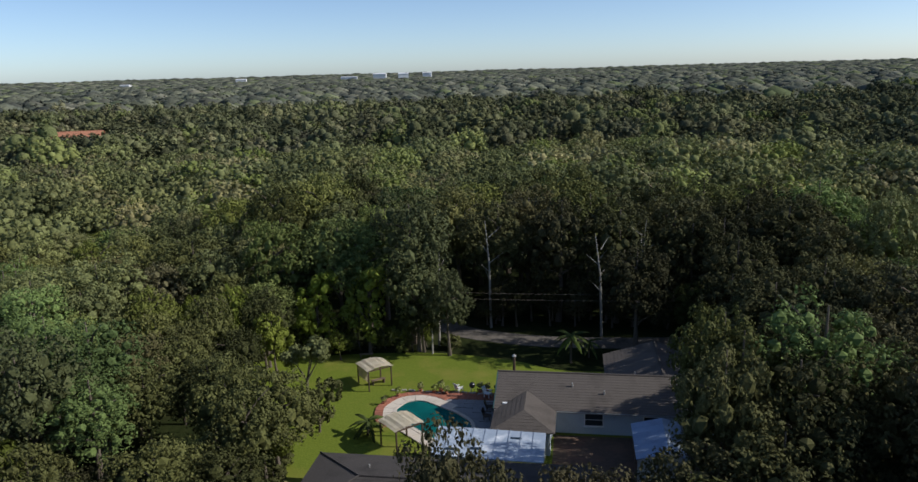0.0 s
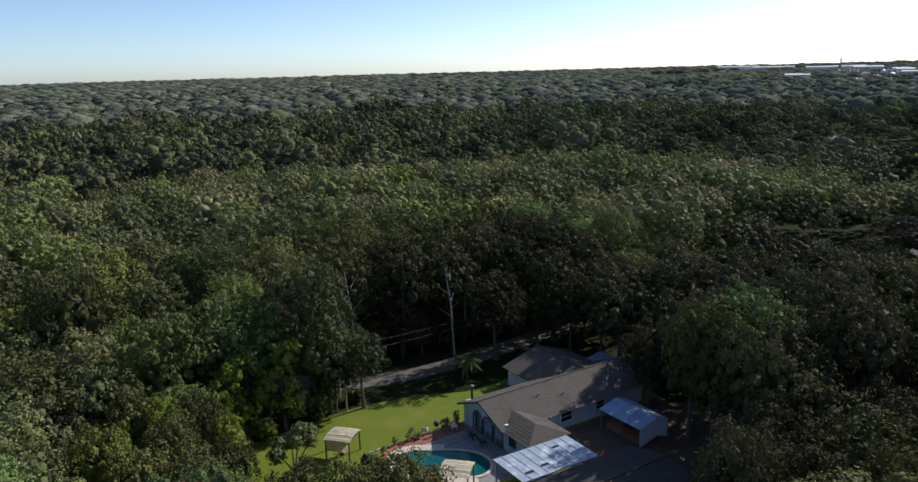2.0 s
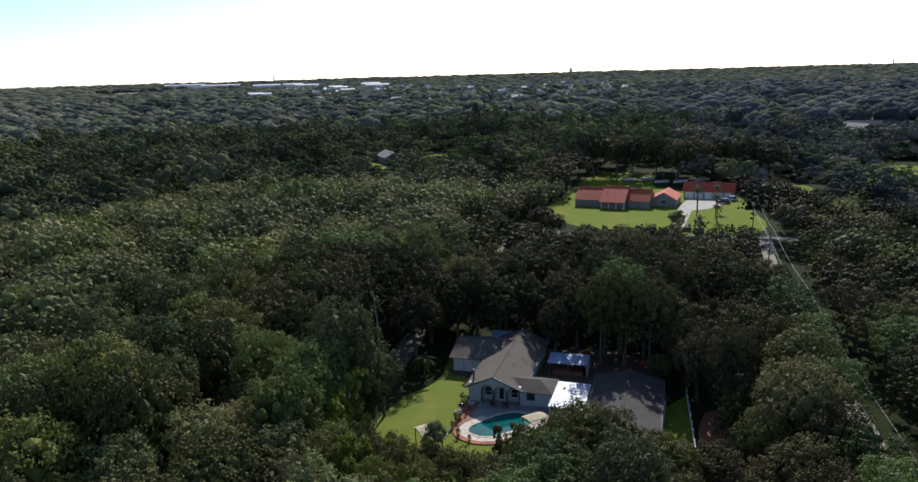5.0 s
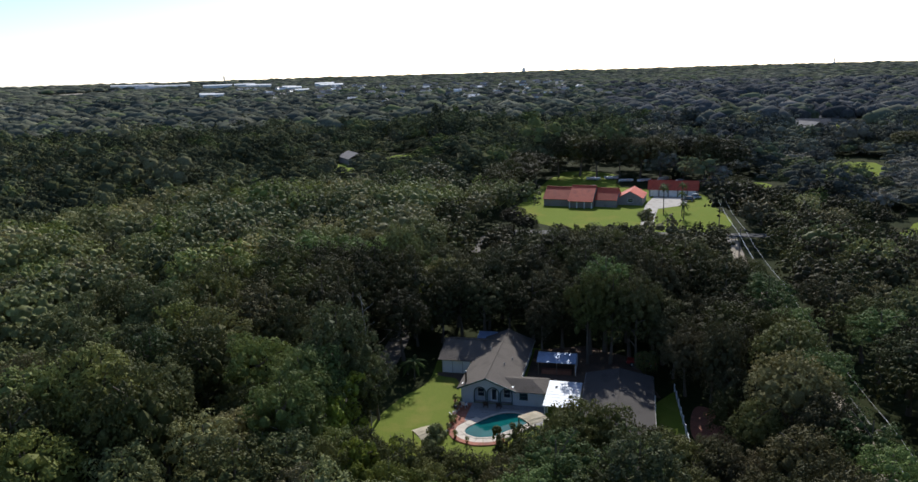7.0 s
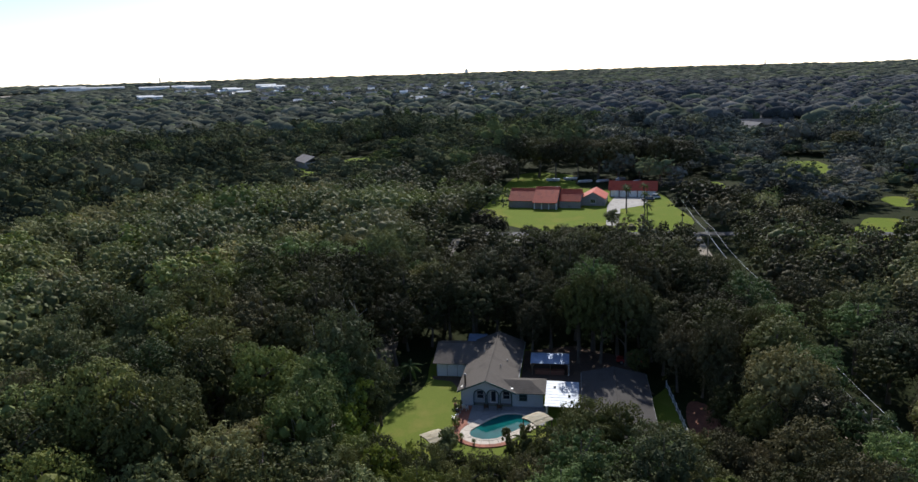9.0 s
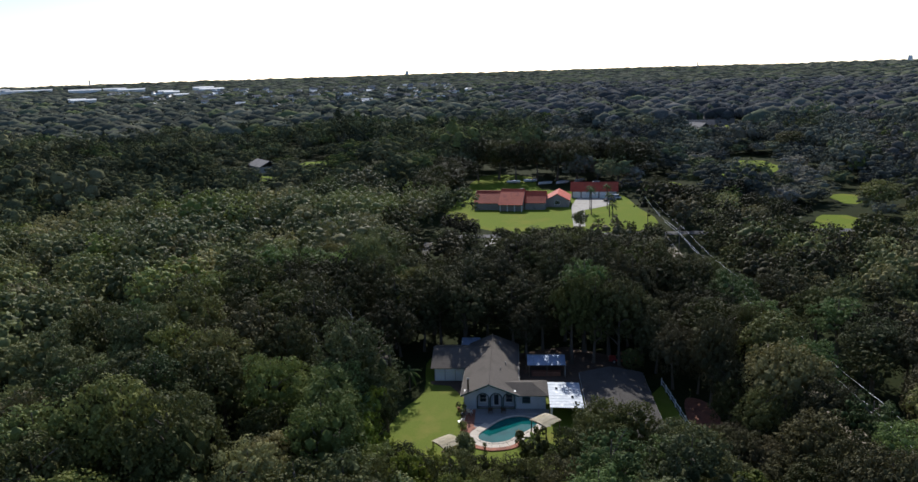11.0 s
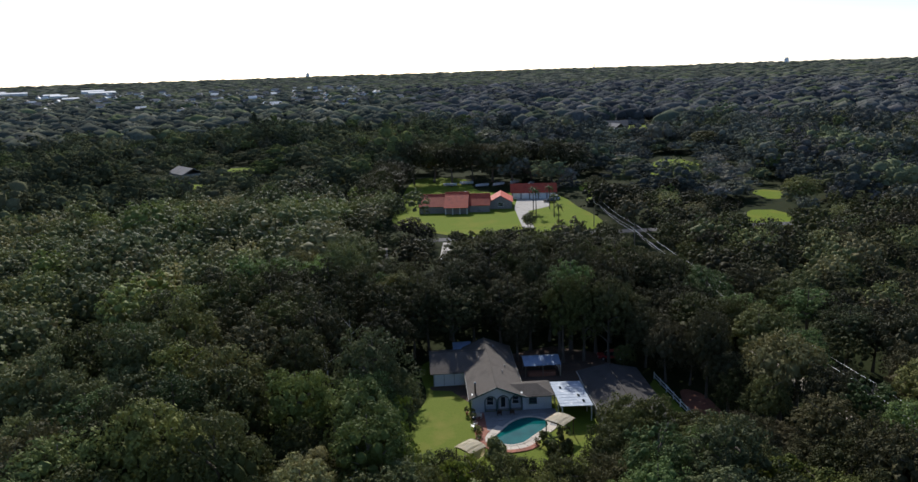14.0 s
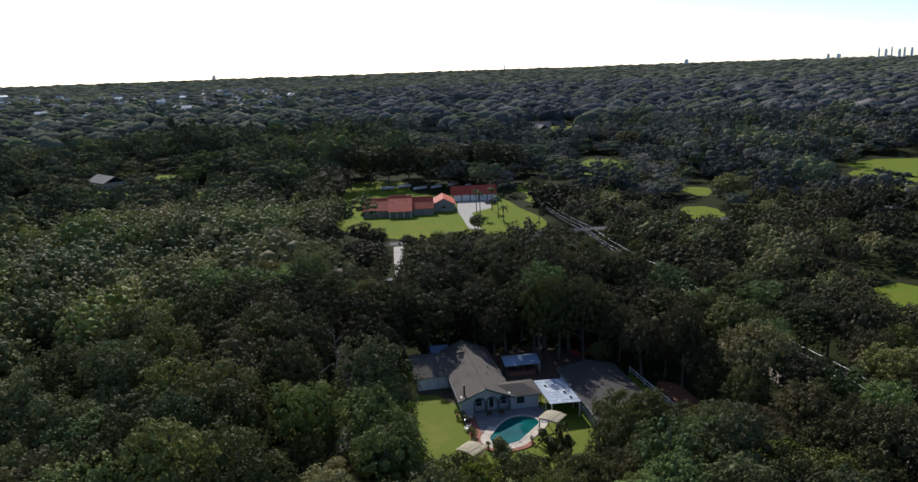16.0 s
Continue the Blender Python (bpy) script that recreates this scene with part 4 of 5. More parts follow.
def arch_foot(y):
    for c in ARCHES:
        if abs(y - c) < 0.78:
            return 1.55 + math.sqrt(0.78 ** 2 - (y - c) ** 2)
    return 0.0


ys = sorted({-3.72, 3.45, 0.0, *[c + 0.78 * math.cos(k * math.pi / 12) for c in ARCHES for k in range(13)]})
part("gable_wall", profile_wall(ys, arch_foot, gable_top, 0.4, 0.62), M_WALL, house, "pale blue gable wall with three arched openings")
for c in ARCHES:
    bm = bmesh.new()
    pts = [(0.37, c - 0.80, 0.0)] + [(0.37, c - 0.80 * math.cos(k * math.pi / 12), 1.55 + 0.80 * math.sin(k * math.pi / 12)) for k in range(13)] + [(0.37, c + 0.80, 0.0)]
    for p, q in zip(pts, pts[1:]):
        add_rod(bm, p, q, 0.075, sides=5)
    part("arch_trim", bm, M_TRIM, house, "dark teal trim round an arch")
part("porch_wall", box(1.15, -3.70, 0, 1.33, 3.43, 2.4), M_WALL, house)
part("porch_ceiling", box(0.63, -3.70, 2.42, 1.32, 3.43, 2.5), M_WHITE, house)
door = part("door", box(1.07, -1.45, 0.02, 1.14, -0.5, 2.02, bevel=0.01), M_WHITE, house, "white door with dark glass")
part("pane", box(1.05, -1.28, 0.35, 1.065, -0.67, 1.85), M_GLASS, door)
part("door_handle", box(1.01, -0.60, 0.98, 1.065, -0.56, 1.10, bevel=0.01), M_WIRE, door)
for c in (0.85, -2.75):
    window(house, shift(1.11, c, 0.7, FACE_W), 1.0, 1.25)
part("north_wall", box(0.62, 3.25, 0, 9.9, 3.45, EAVE - 0.03), M_WALL, house)
part("south_wall", box(4.6, -3.72, 0, 19.2, -3.52, EAVE - 0.03), M_WALL, house)
part("east_gable_wall", profile_wall([-3.5, 0.0, 3.44], lambda y: 0.0, lambda y: gable_top(y), 19.0, 19.2), M_WALL, house)
shingled("south_slope", (-0.1, -4.15, EAVE - 0.05), (19.6, -4.15, EAVE - 0.05), (19.6, 0, RIDGE), (-0.1, 0, RIDGE), M_SHINGLE, house, 14)
shingled("north_slope", (-0.1, 3.9, EAVE - 0.02), (19.6, 3.9, EAVE - 0.02), (19.6, 0.0, RIDGE), (-0.1, 0.0, RIDGE), M_SHINGLE, house, 14)
part("ridge_cap", rod((-0.12, 0, RIDGE + 0.02), (19.62, 0, RIDGE + 0.02), 0.09, sides=6), M_SHINGLE, house)
for s, y in ((-1, -4.15), (1, 3.9)):
    part("barge_board", plate([(-0.16, y, EAVE - 0.04), (-0.16, 0, RIDGE + 0.02), (-0.06, 0, RIDGE + 0.02), (-0.06, y, EAVE - 0.04)], 0.2), M_TRIM, house, "dark teal barge board")
    part("gutter", box(-0.1, y - 0.07, EAVE - 0.20, 19.6, y + 0.05, EAVE - 0.08, bevel=0.02), M_FASCIA, house)
# north wing
part("wing_west_wall", box(9.9, 3.46, 0, 10.1, 8.55, EAVE - 0.03), M_WALL2, house)
part("wing_east_wall", box(18.6, 3.46, 0, 18.8, 8.55, EAVE - 0.03), M_WALL2, house)
bm = profile_wall([10.1, 14.35, 18.6], lambda y: 0.0, lambda y: EAVE + (RIDGE - 0.1 - EAVE) * (1 - abs(y - 14.35) / 4.85) - 0.05, -8.55, -8.35)
bmesh.ops.rotate(bm, verts=bm.verts, cent=(0, 0, 0), matrix=Matrix.Rotation(radians(-90), 3, "Z"))
part("wing_north_wall", bm, M_WALL2, house)
shingled("wing_west_slope", (9.45, 9.05, EAVE - 0.06), (9.45, 3.2, EAVE - 0.06), (14.35, 0.35, RIDGE - 0.1), (14.35, 9.05, RIDGE - 0.1), M_SHINGLE, house, 14)
shingled("wing_east_slope", (19.25, 3.2, EAVE - 0.06), (19.25, 9.05, EAVE - 0.06), (14.35, 9.05, RIDGE - 0.1), (14.35, 0.35, RIDGE - 0.1), M_SHINGLE, house, 14)
part("wing_ridge_cap", rod((14.35, 0.4, RIDGE - 0.08), (14.35, 9.07, RIDGE - 0.08), 0.09, sides=6), M_SHINGLE, house)
for k in range(3):
    part("garage_panel", box(9.84, 3.9 + 1.55 * k, 0.05, 9.89, 5.35 + 1.55 * k, 2.0, bevel=0.015), M_WHITE, house, "pale garage panel in the wing")
window(house, shift(8.3, -3.74, 0.75), 1.6, 1.2)
window(house, shift(13.0, -3.74, 0.85), 1.3, 1.0)
window(house, shift(5.4, 3.47, 0.9, FACE_N), 1.3, 1.0)
# south ell with its low hipped roof
part("ell_west_wall", box(0.42, -7.75, 0, 0.62, -3.74, EAVE - 0.05), M_WALL, house)
part("ell_south_wall", box(0.62, -7.75, 0, 4.8, -7.55, EAVE - 0.05), M_WALL, house)
part("ell_east_wall", box(4.6, -7.54, 0, 4.8, -3.74, EAVE - 0.05), M_WALL, house)
shingled("ell_west_slope", (0.0, -8.1, EAVE - 0.10), (0.0, -3.6, EAVE - 0.10), (2.6, -2.2, 3.02), (2.6, -5.9, 3.02), M_SHINGLE, house, 7)
shingled("ell_east_slope", (5.2, -3.6, EAVE - 0.10), (5.2, -8.1, EAVE - 0.10), (2.6, -5.9, 3.02), (2.6, -2.2, 3.02), M_SHINGLE, house, 7)
shingled("ell_south_slope", (5.2, -8.1, EAVE - 0.10), (0.0, -8.1, EAVE - 0.10), (2.58, -5.9, 3.02), (2.62, -5.9, 3.02), M_SHINGLE, house, 7)
window(house, shift(0.40, -5.1, 0.95, FACE_W), 1.1, 0.9, material=M_TRIM)
window(house, shift(4.82, -5.6, 0.9, FACE_E), 0.9, 1.0)
flue = part("flue", rod((1.1, 2.9, 2.4), (1.1, 2.9, 4.1), 0.13, sides=10), M_BROWNMETAL, house, "dark metal flue pipe")
bm = rod((1.1, 2.9, 4.16), (1.1, 2.9, 4.3), 0.22, 0.10, 10)
part("cap", bm, M_FASCIA, flue)
for u, v, z in ((6.5, -1.5, 3.3), (9.2, -2.2, 3.0), (12.0, 1.5, 3.3), (16.5, -1.2, 3.45)):
    part("roof_vent", rod((u, v, z - 0.15), (u, v, z + 0.3), 0.07, sides=8), M_FASCIA, house)
part("porch_floor", box(0.64, -3.68, 0.0, 1.14, 3.4, 0.08), M_PATIO, house)

# patio cover of white metal sheets on posts
cover = thing("patio_cover", HOUSE, "open patio cover with a shiny white metal sheet roof on posts", "patio cover")
CZ = lambda u: 2.32 - 0.025 * (u + 4)
for i in range(9):
    u0 = -4.05 + i * 0.95
    part("roof_sheet", plate([(u0, -12.6, CZ(u0)), (u0 + 0.94, -12.6, CZ(u0 + 0.94)), (u0 + 0.94, -8.15, CZ(u0 + 0.94) + 0.10), (u0, -8.15, CZ(u0) + 0.10)], 0.035), M_METAL, cover)
    part("rib", plate([(u0 - 0.03, -12.6, CZ(u0) + 0.05), (u0 + 0.03, -12.6, CZ(u0) + 0.05), (u0 + 0.03, -8.15, CZ(u0) + 0.15), (u0 - 0.03, -8.15, CZ(u0) + 0.145)], 0.012), M_METAL, cover)
for u, v in ((-2.6, -11.6), (-0.7, -11.3), (2.2, -9.3)):
    part("skylight", box(u - 0.45, v - 0.16, CZ(u) + 0.02, u + 0.45, v + 0.16, CZ(u) + 0.10, bevel=0.02), M_GLASS, cover, "dark roof opening")
for u in (-3.9, -1.1, 1.7, 4.35):
    for v in (-12.4, -8.4):
        part("post", box(u - 0.07, v - 0.07, 0.0, u + 0.07, v + 0.07, CZ(u) - 0.10, bevel=0.01), M_WHITE, cover)
for v in (-12.4, -8.4):
    part("beam", box(-4.0, v - 0.06, 2.0, 4.45, v + 0.06, 2.13), M_WHITE, cover)

# blue metal-roofed canopy with timber below
canopy = thing("canopy", HOUSE, "open shelter with a blue-grey metal roof and reddish timber stored below", "shelter")
for i in range(6):
    v0 = -11.2 + i * 0.96
    part("roof_sheet", plate([(11.2, v0, 2.0), (13.6, v0, 2.62), (13.6, v0 + 0.95, 2.62), (11.2, v0 + 0.95, 2.0)], 0.04), M_BLUEROOF, canopy)
    part("back_sheet", plate([(13.62, v0, 2.62), (15.0, v0, 2.2), (15.0, v0 + 0.95, 2.2), (13.62, v0 + 0.95, 2.62)], 0.04), M_METAL, canopy)
for u in (11.4, 14.8):
    for v in (-11.0, -8.4, -5.7):
        part("post", box(u - 0.06, v - 0.06, 0, u + 0.06, v + 0.06, 2.0, bevel=0.01), M_WOOD, canopy)
part("end_panel", plate([(11.3, -11.16, 1.98), (13.6, -11.16, 2.58), (15.0, -11.16, 2.16), (15.0, -11.1, 2.16), (13.6, -11.1, 2.58), (11.3, -11.1, 1.98)], 1.9), M_WHITE, canopy)
for i in range(7):
    stack = thing("timber_board", HOUSE @ shift(12.0 + 0.05 * (i % 2), -8.3, 0.03 + 0.09 * i), "reddish board in a stack under the shelter", "board", "boards under the shelter")
    part("board", box(-0.4, -2.2 + 0.1 * (i % 3), 0, 0.5, 2.2 - 0.1 * (i % 2), 0.085, bevel=0.01), M_REDWOOD, stack)

# outbuilding with a hipped shingle roof
out = thing("outbuilding", HOUSE, "long low outbuilding with a grey-brown hipped shingle roof", "outbuilding")
OE, OR, ON, OS, OW, OT = 2.2, 3.15, -12.9, -22.0, -12.4, 8.0
part("wall", box(OW + 0.4, OS + 0.4, 0, OT - 0.4, OS + 0.6, OE), M_WALL2, out)
part("wall", box(OW + 0.4, ON - 0.6, 0, OT - 0.4, ON - 0.4, OE), M_WALL2, out)
part("wall", box(OW + 0.4, OS + 0.61, 0, OW + 0.6, ON - 0.61, OE), M_WALL2, out)
part("wall", box(OT - 0.6, OS + 0.61, 0, OT - 0.4, ON - 0.61, OE), M_WALL2, out)
MIDV = (ON + OS) / 2
shingled("north_slope", (OW, ON, OE), (OT, ON, OE), (OT, MIDV, OR), (OW + 4.4, MIDV, OR), M_SHINGLE2, out, 12)
shingled("south_slope", (OT, OS, OE), (OW, OS, OE), (OW + 4.4, MIDV, OR), (OT, MIDV, OR), M_SHINGLE2, out, 12)
shingled("west_hip", (OW, OS, OE), (OW, ON, OE), (OW + 4.42, MIDV + 0.02, OR), (OW + 4.42, MIDV - 0.02, OR), M_SHINGLE2, out, 12)
part("ridge_cap", rod((OW + 4.4, MIDV, OR + 0.03), (OT, MIDV, OR + 0.03), 0.08, sides=6), M_SHINGLE2, out)
for v in (ON, OS):
    part("hip_cap", rod((OW, v, OE + 0.03), (OW + 4.4, MIDV, OR + 0.03), 0.07, sides=6), M_SHINGLE2, out)
    part("gutter", box(OW, v - 0.06, OE - 0.16, OT, v + 0.06, OE - 0.05, bevel=0.02), M_FASCIA, out)
for u, v in ((-7.8, -15.6), (-4.6, -15.6)):
    z = OE + (OR - OE) * (ON - v) / (ON - MIDV)
    part("roof_vent", rod((u, v, z - 0.1), (u, v, z + 0.24), 0.06, sides=8), M_FASCIA, out)
window(out, shift(-3, ON - 0.38, 0.9, FACE_N), 1.2, 0.9)
window(out, shift(OW + 0.38, -17.5, 0.9, FACE_W), 1.2, 0.9)

# the nook's shade, laid down as a sheet of darkened earth
setting("bare_nook", slab([plan(HOUSE, u, v) for u, v in ((3.6, 3.6), (9.8, 3.6), (9.8, 9.2), (8.6, 9.0), (8.0, 6.0))], -0.01, 0.03), M_EARTH, "bare earth in the nook of the house, darkened for its shade")
# small shed behind the wing
shed = thing("shed", pose(23.6, 63.0, 0, 0, 0, -9), "small shed with a pale blue metal roof behind the house", "shed")
part("wall", box(-1.0, -1.3, 0, 1.0, 1.3, 2.2), M_WALL2, shed)
part("roof", plate([(-1.2, -1.5, 2.25), (1.2, -1.5, 2.7), (1.2, 1.5, 2.7), (-1.2, 1.5, 2.25)], 0.08), M_BLUEROOF, shed)
part("door", box(-1.05, -0.45, 0, -1.005, 0.45, 1.95, bevel=0.01), M_WOOD, shed)

# ---------------------------------------------------------------- pool and terrace
POOL = [(-9.4, -0.7), (-8.7, 0.8), (-7.3, 1.1), (-5.6, 0.1), (-3.6, -1.3), (-2.3, -2.9), (-2.1, -4.7), (-3.1, -6.1), (-4.6, -6.3), (-6.2, -5.0), (-7.8, -3.5), (-9.0, -2.3)]
pool_line = smooth_line(POOL + POOL[:1], 4)[:-1]
pool = thing("swimming_pool", HOUSE, "free-form swimming pool of turquoise water", "pool")
part("water", slab(pool_line, 0.0, 0.06), M_WATER, pool)


def widened(line, d):
    out_line = []
    n = len(line)
    for i in range(n):
        (x0, y0), (x1, y1) = line[i - 1], line[(i + 1) % n]
        t = Vector((x1 - x0, y1 - y0)).normalized()
        out_line.append((line[i][0] - t.y * d, line[i][1] + t.x * d))
    return out_line


def ring_pieces(name, inner, outer_line, z0, z1, material, parent, every=2, gap=0.04, keep=lambda x, y: True):
    n = len(inner)
    for i in range(0, n, every):
        k = [(i + q) % n for q in range(every + 1)]
        a, b = [Vector(inner[q]) for q in k], [Vector(outer_line[q]) for q in k]
        if not keep(*b[0]):
            continue
        a[-1] = a[-1].lerp(a[-2], min(0.9, gap / max(0.05, (a[-1] - a[-2]).length)))
        b[-1] = b[-1].lerp(b[-2], min(0.9, gap / max(0.05, (b[-1] - b[-2]).length)))
        part(name, slab([tuple(p) for p in a + b[::-1]], z0, z1), material, parent)


clockwise = sum((x1 - x0) * (y1 + y0) for (x0, y0), (x1, y1) in zip(pool_line, pool_line[1:] + pool_line[:1])) > 0
sgn = 1.0 if clockwise else -1.0
deck = tagged(part("terrace_1", box(-0.35, -7.9, 0.0, 0.36, 3.5, 0.07), M_PATIO, None), "grey concrete terrace round the pool", "terrace", kind="structure")
deck.matrix_world = HOUSE
ring_pieces("coping", pool_line, widened(pool_line, 0.32 * sgn), 0.02, 0.15, M_DECK, pool, 2)
for ob in [o for o in pool.children if o.name.startswith("coping")]:
    tagged(ob, "pale stone pool coping")
ring_pieces("deck_slab", widened(pool_line, 0.33 * sgn), widened(pool_line, 1.25 * sgn), 0.0, 0.115, M_DECK, deck, 2, keep=lambda x, y: x < -4.2)
ring_pieces("brick_edge", widened(pool_line, 1.27 * sgn), widened(pool_line, 2.0 * sgn), 0.0, 0.14, M_BRICK, deck, 1, 0.03, keep=lambda x, y: x < -5.0 and not (y < -4.5))
pool_guard = widened(pool_line, 0.75 * sgn)
for i in range(11):
    for j in range(13):
        u, v = -9.0 + i * 0.82, -7.6 + j * 0.86
        if u > -4.6 + 0.0 * v or (u > -7.6 and v > 1.2):
            if u < -0.5 and v < 3.2 and not inside(u + 0.4, v + 0.42, pool_guard) and not inside(u, v, pool_guard) and not inside(u + 0.8, v, pool_guard) and not inside(u, v + 0.84, pool_guard) and not inside(u + .8, v + 0.84, pool_guard):
                part("paver", box(u, v, 0.0, u + 0.79, v + 0.83, 0.09 + 0.004 * ((i * 3 + j) % 3)), M_PATIO if v < 1.2 else M_BRICK, deck)
setting("terrace_base", slab([plan(HOUSE, u, v) for u, v in ((-4.8, -8.2), (0.3, -8.2), (0.3, 3.6), (-8.6, 3.0), (-8.6, 2.0), (-4.8, 0.2))], -0.01, 0.04), M_PATIO, "grey concrete terrace under the slabs")
tagged(bpy.data.objects["terrace_base"], category="terrace")
# low wall of white blocks on the terrace's north side
for i in range(12):
    a = Vector((-10.6 + i * 0.85, 3.0 + 0.12 * math.sin(i)))
    blk = thing("edging_stone", HOUSE @ shift(a.x, a.y + 0.3, 0, Matrix.Rotation(0.2 * math.sin(i * 2.1), 4, "Z")), "pale edging stone on the lawn beside the terrace", "stone", "edging stones")
    part("stone", box(-0.32, -0.10, 0, 0.32, 0.10, 0.16, bevel=0.03), M_CONCRETE, blk)


# ---------------------------------------------------------------- garden things
def canopy_pergola(m, side, height, label, curtain):
    p = thing("pergola", m, label, "pergola")
    s = side / 2
    for x in (-s, s):
        for y in (-s, s):
            part("post", box(x - 0.06, y - 0.06, 0.0, x + 0.06, y + 0.06, height - 0.16, bevel=0.01), M_BROWNMETAL, p)
    for a in (-s, s):
        part("rail", box(-s - 0.1, a - 0.05, height - 0.15, s + 0.1, a + 0.05, height - 0.04), M_BROWNMETAL, p)
    bm = bmesh.new()
    n = 10
    grid_v = [[bm.verts.new((-s - 0.18 + (2 * s + 0.36) * i / n, -s - 0.15 + (2 * s + 0.3) * j / 4, height + 0.22 * math.sin(math.pi * i / n) + 0.03 * math.sin(i * 2.5) + (0 if 0 < j < 4 else -0.05))) for j in range(5)] for i in range(n + 1)]
    for i in range(n):
        for j in range(4):
            bm.faces.new((grid_v[i][j], grid_v[i + 1][j], grid_v[i + 1][j + 1], grid_v[i][j + 1]))
    bmesh.ops.solidify(bm, geom=bm.faces[:], thickness=0.02)
    part("canopy", bm, M_CANVAS, p, "beige canvas canopy")
    for i in range(5):
        x = -s + 2 * s * (i + 0.5) / 5
        part("slat", box(x - 0.03, -s, height - 0.03, x + 0.03, s, height + 0.02), M_BROWNMETAL, p)
    if curtain:
        bm = bmesh.new()
        pts = [(-s + 2 * s * k / 14, -s + 0.06 * math.sin(k * 1.9)) for k in range(15)]
        lo = [bm.verts.new((y - 0.0, x, 0.9)) for x, y in pts]
        hi = [bm.verts.new((y * 0.3 - s * 0.7, x, height - 0.1)) for x, y in pts]
        for k in range(14):
            bm.faces.new((lo[k], lo[k + 1], hi[k + 1], hi[k]))
        bmesh.ops.solidify(bm, geom=bm.faces[:], thickness=0.015)
        part("curtain", bm, M_CANVAS, p, "hanging canvas side")
    return p


lawn_pergola = canopy_pergola(pose(-8.8, 69.2, 0.02, 0, 0, 32), 2.45, 2.15, "brown metal pergola with a beige canvas canopy on the lawn", True)
pool_pergola = canopy_pergola(HOUSE @ shift(-7.4, -7.4, 0.02, Matrix.Rotation(radians(45), 4, "Z")), 2.5, 2.3, "brown metal pergola with a sagging beige canopy beside the pool", False)


def bench(m, label):
    b = thing("bench", m, label, "bench")
    for i in range(3):
        part("slat", box(-0.75, -0.22 + i * 0.15, 0.42, 0.75, -0.09 + i * 0.15, 0.46), M_WOOD, b)
    for x in (-0.6, 0.6):
        part("leg", box(x - 0.05, -0.2, 0, x + 0.05, 0.2, 0.42), M_WOOD, b)
    return b


bench(pose(-10.5, 76.4, 0.0, 0, 0, 5), "grey wooden bench at the edge of the wood")
bench(pose(-8.5, 69.4, 0.02, 0, 0, 32), "wooden swing seat under the pergola")


def lounge_chair(m, material, label):
    c = thing("garden_chair", m, label, "chair", "garden chairs")
    part("seat", box(-0.3, -0.3, 0.36, 0.3, 0.3, 0.41, bevel=0.015), material, c)
    part("backrest", box(-0.3, -0.03, 0, 0.3, 0.03, 0.62, Matrix.Translation((0, 0.3, 0.4)) @ Matrix.Rotation(radians(-18), 4, "X"), 0.015), material, c)
    for x in (-0.27, 0.27):
        for y in (-0.25, 0.25):
            part("leg", box(x - 0.03, y - 0.03, 0, x + 0.03, y + 0.03, 0.36), material, c)
        part("armrest", box(x - 0.05, -0.28, 0.58, x + 0.05, 0.3, 0.62), material, c)
    return c


lounge_chair(HOUSE @ shift(-4.3, 3.6, 0.02, Matrix.Rotation(2.4, 4, "Z")), M_PLASTIC, "white plastic garden chair beside the terrace")
lounge_chair(HOUSE @ shift(-1.4, 2.6, 0.10, Matrix.Rotation(1.2, 4, "Z")), M_PLASTIC, "white plastic garden chair on the brick terrace")
lounge_chair(HOUSE @ shift(-0.9, -0.2, 0.10, Matrix.Rotation(1.6, 4, "Z")), M_BROWNMETAL, "dark metal garden chair by the arches")
lounge_chair(HOUSE @ shift(-0.9, -2.0, 0.10, Matrix.Rotation(1.4, 4, "Z")), M_BROWNMETAL, "dark metal garden chair by the arches")

grill = thing("kettle_grill", HOUSE @ shift(-3.0, 3.5, 0.02), "black kettle grill on three legs beside the terrace", "grill")
bm = bmesh.new()
bmesh.ops.create_uvsphere(bm, u_segments=12, v_segments=8, radius=0.3)
bmesh.ops.translate(bm, verts=bm.verts, vec=(0, 0, 0.8))
part("bowl", bm, M_CARBLACK, grill)
for k in range(3):
    part("leg", rod((0.28 * math.cos(k * 2.1), 0.28 * math.sin(k * 2.1), 0), (0.14 * math.cos(k * 2.1), 0.14 * math.sin(k * 2.1), 0.62), 0.02), M_WIRE, grill)


def potted_plant(m, size):
    p = thing("potted_plant", m, "leafy plant in a terracotta pot by the terrace", "plant", "potted plants")
    part("pot", rod((0, 0, 0), (0, 0, 0.34 * size), 0.13 * size, 0.19 * size, 9), M_POT, p)
    lv = leaves_on(np.array([[0, 0, 0.6 * size], [0.1, 0.05, 0.75 * size]]), np.array([0.3 * size, 0.22 * size]), 60, 0.22 * size)
    mesh_object("leaves", mesh_from("leaves", [lv], M_LEAF_TALL), p)


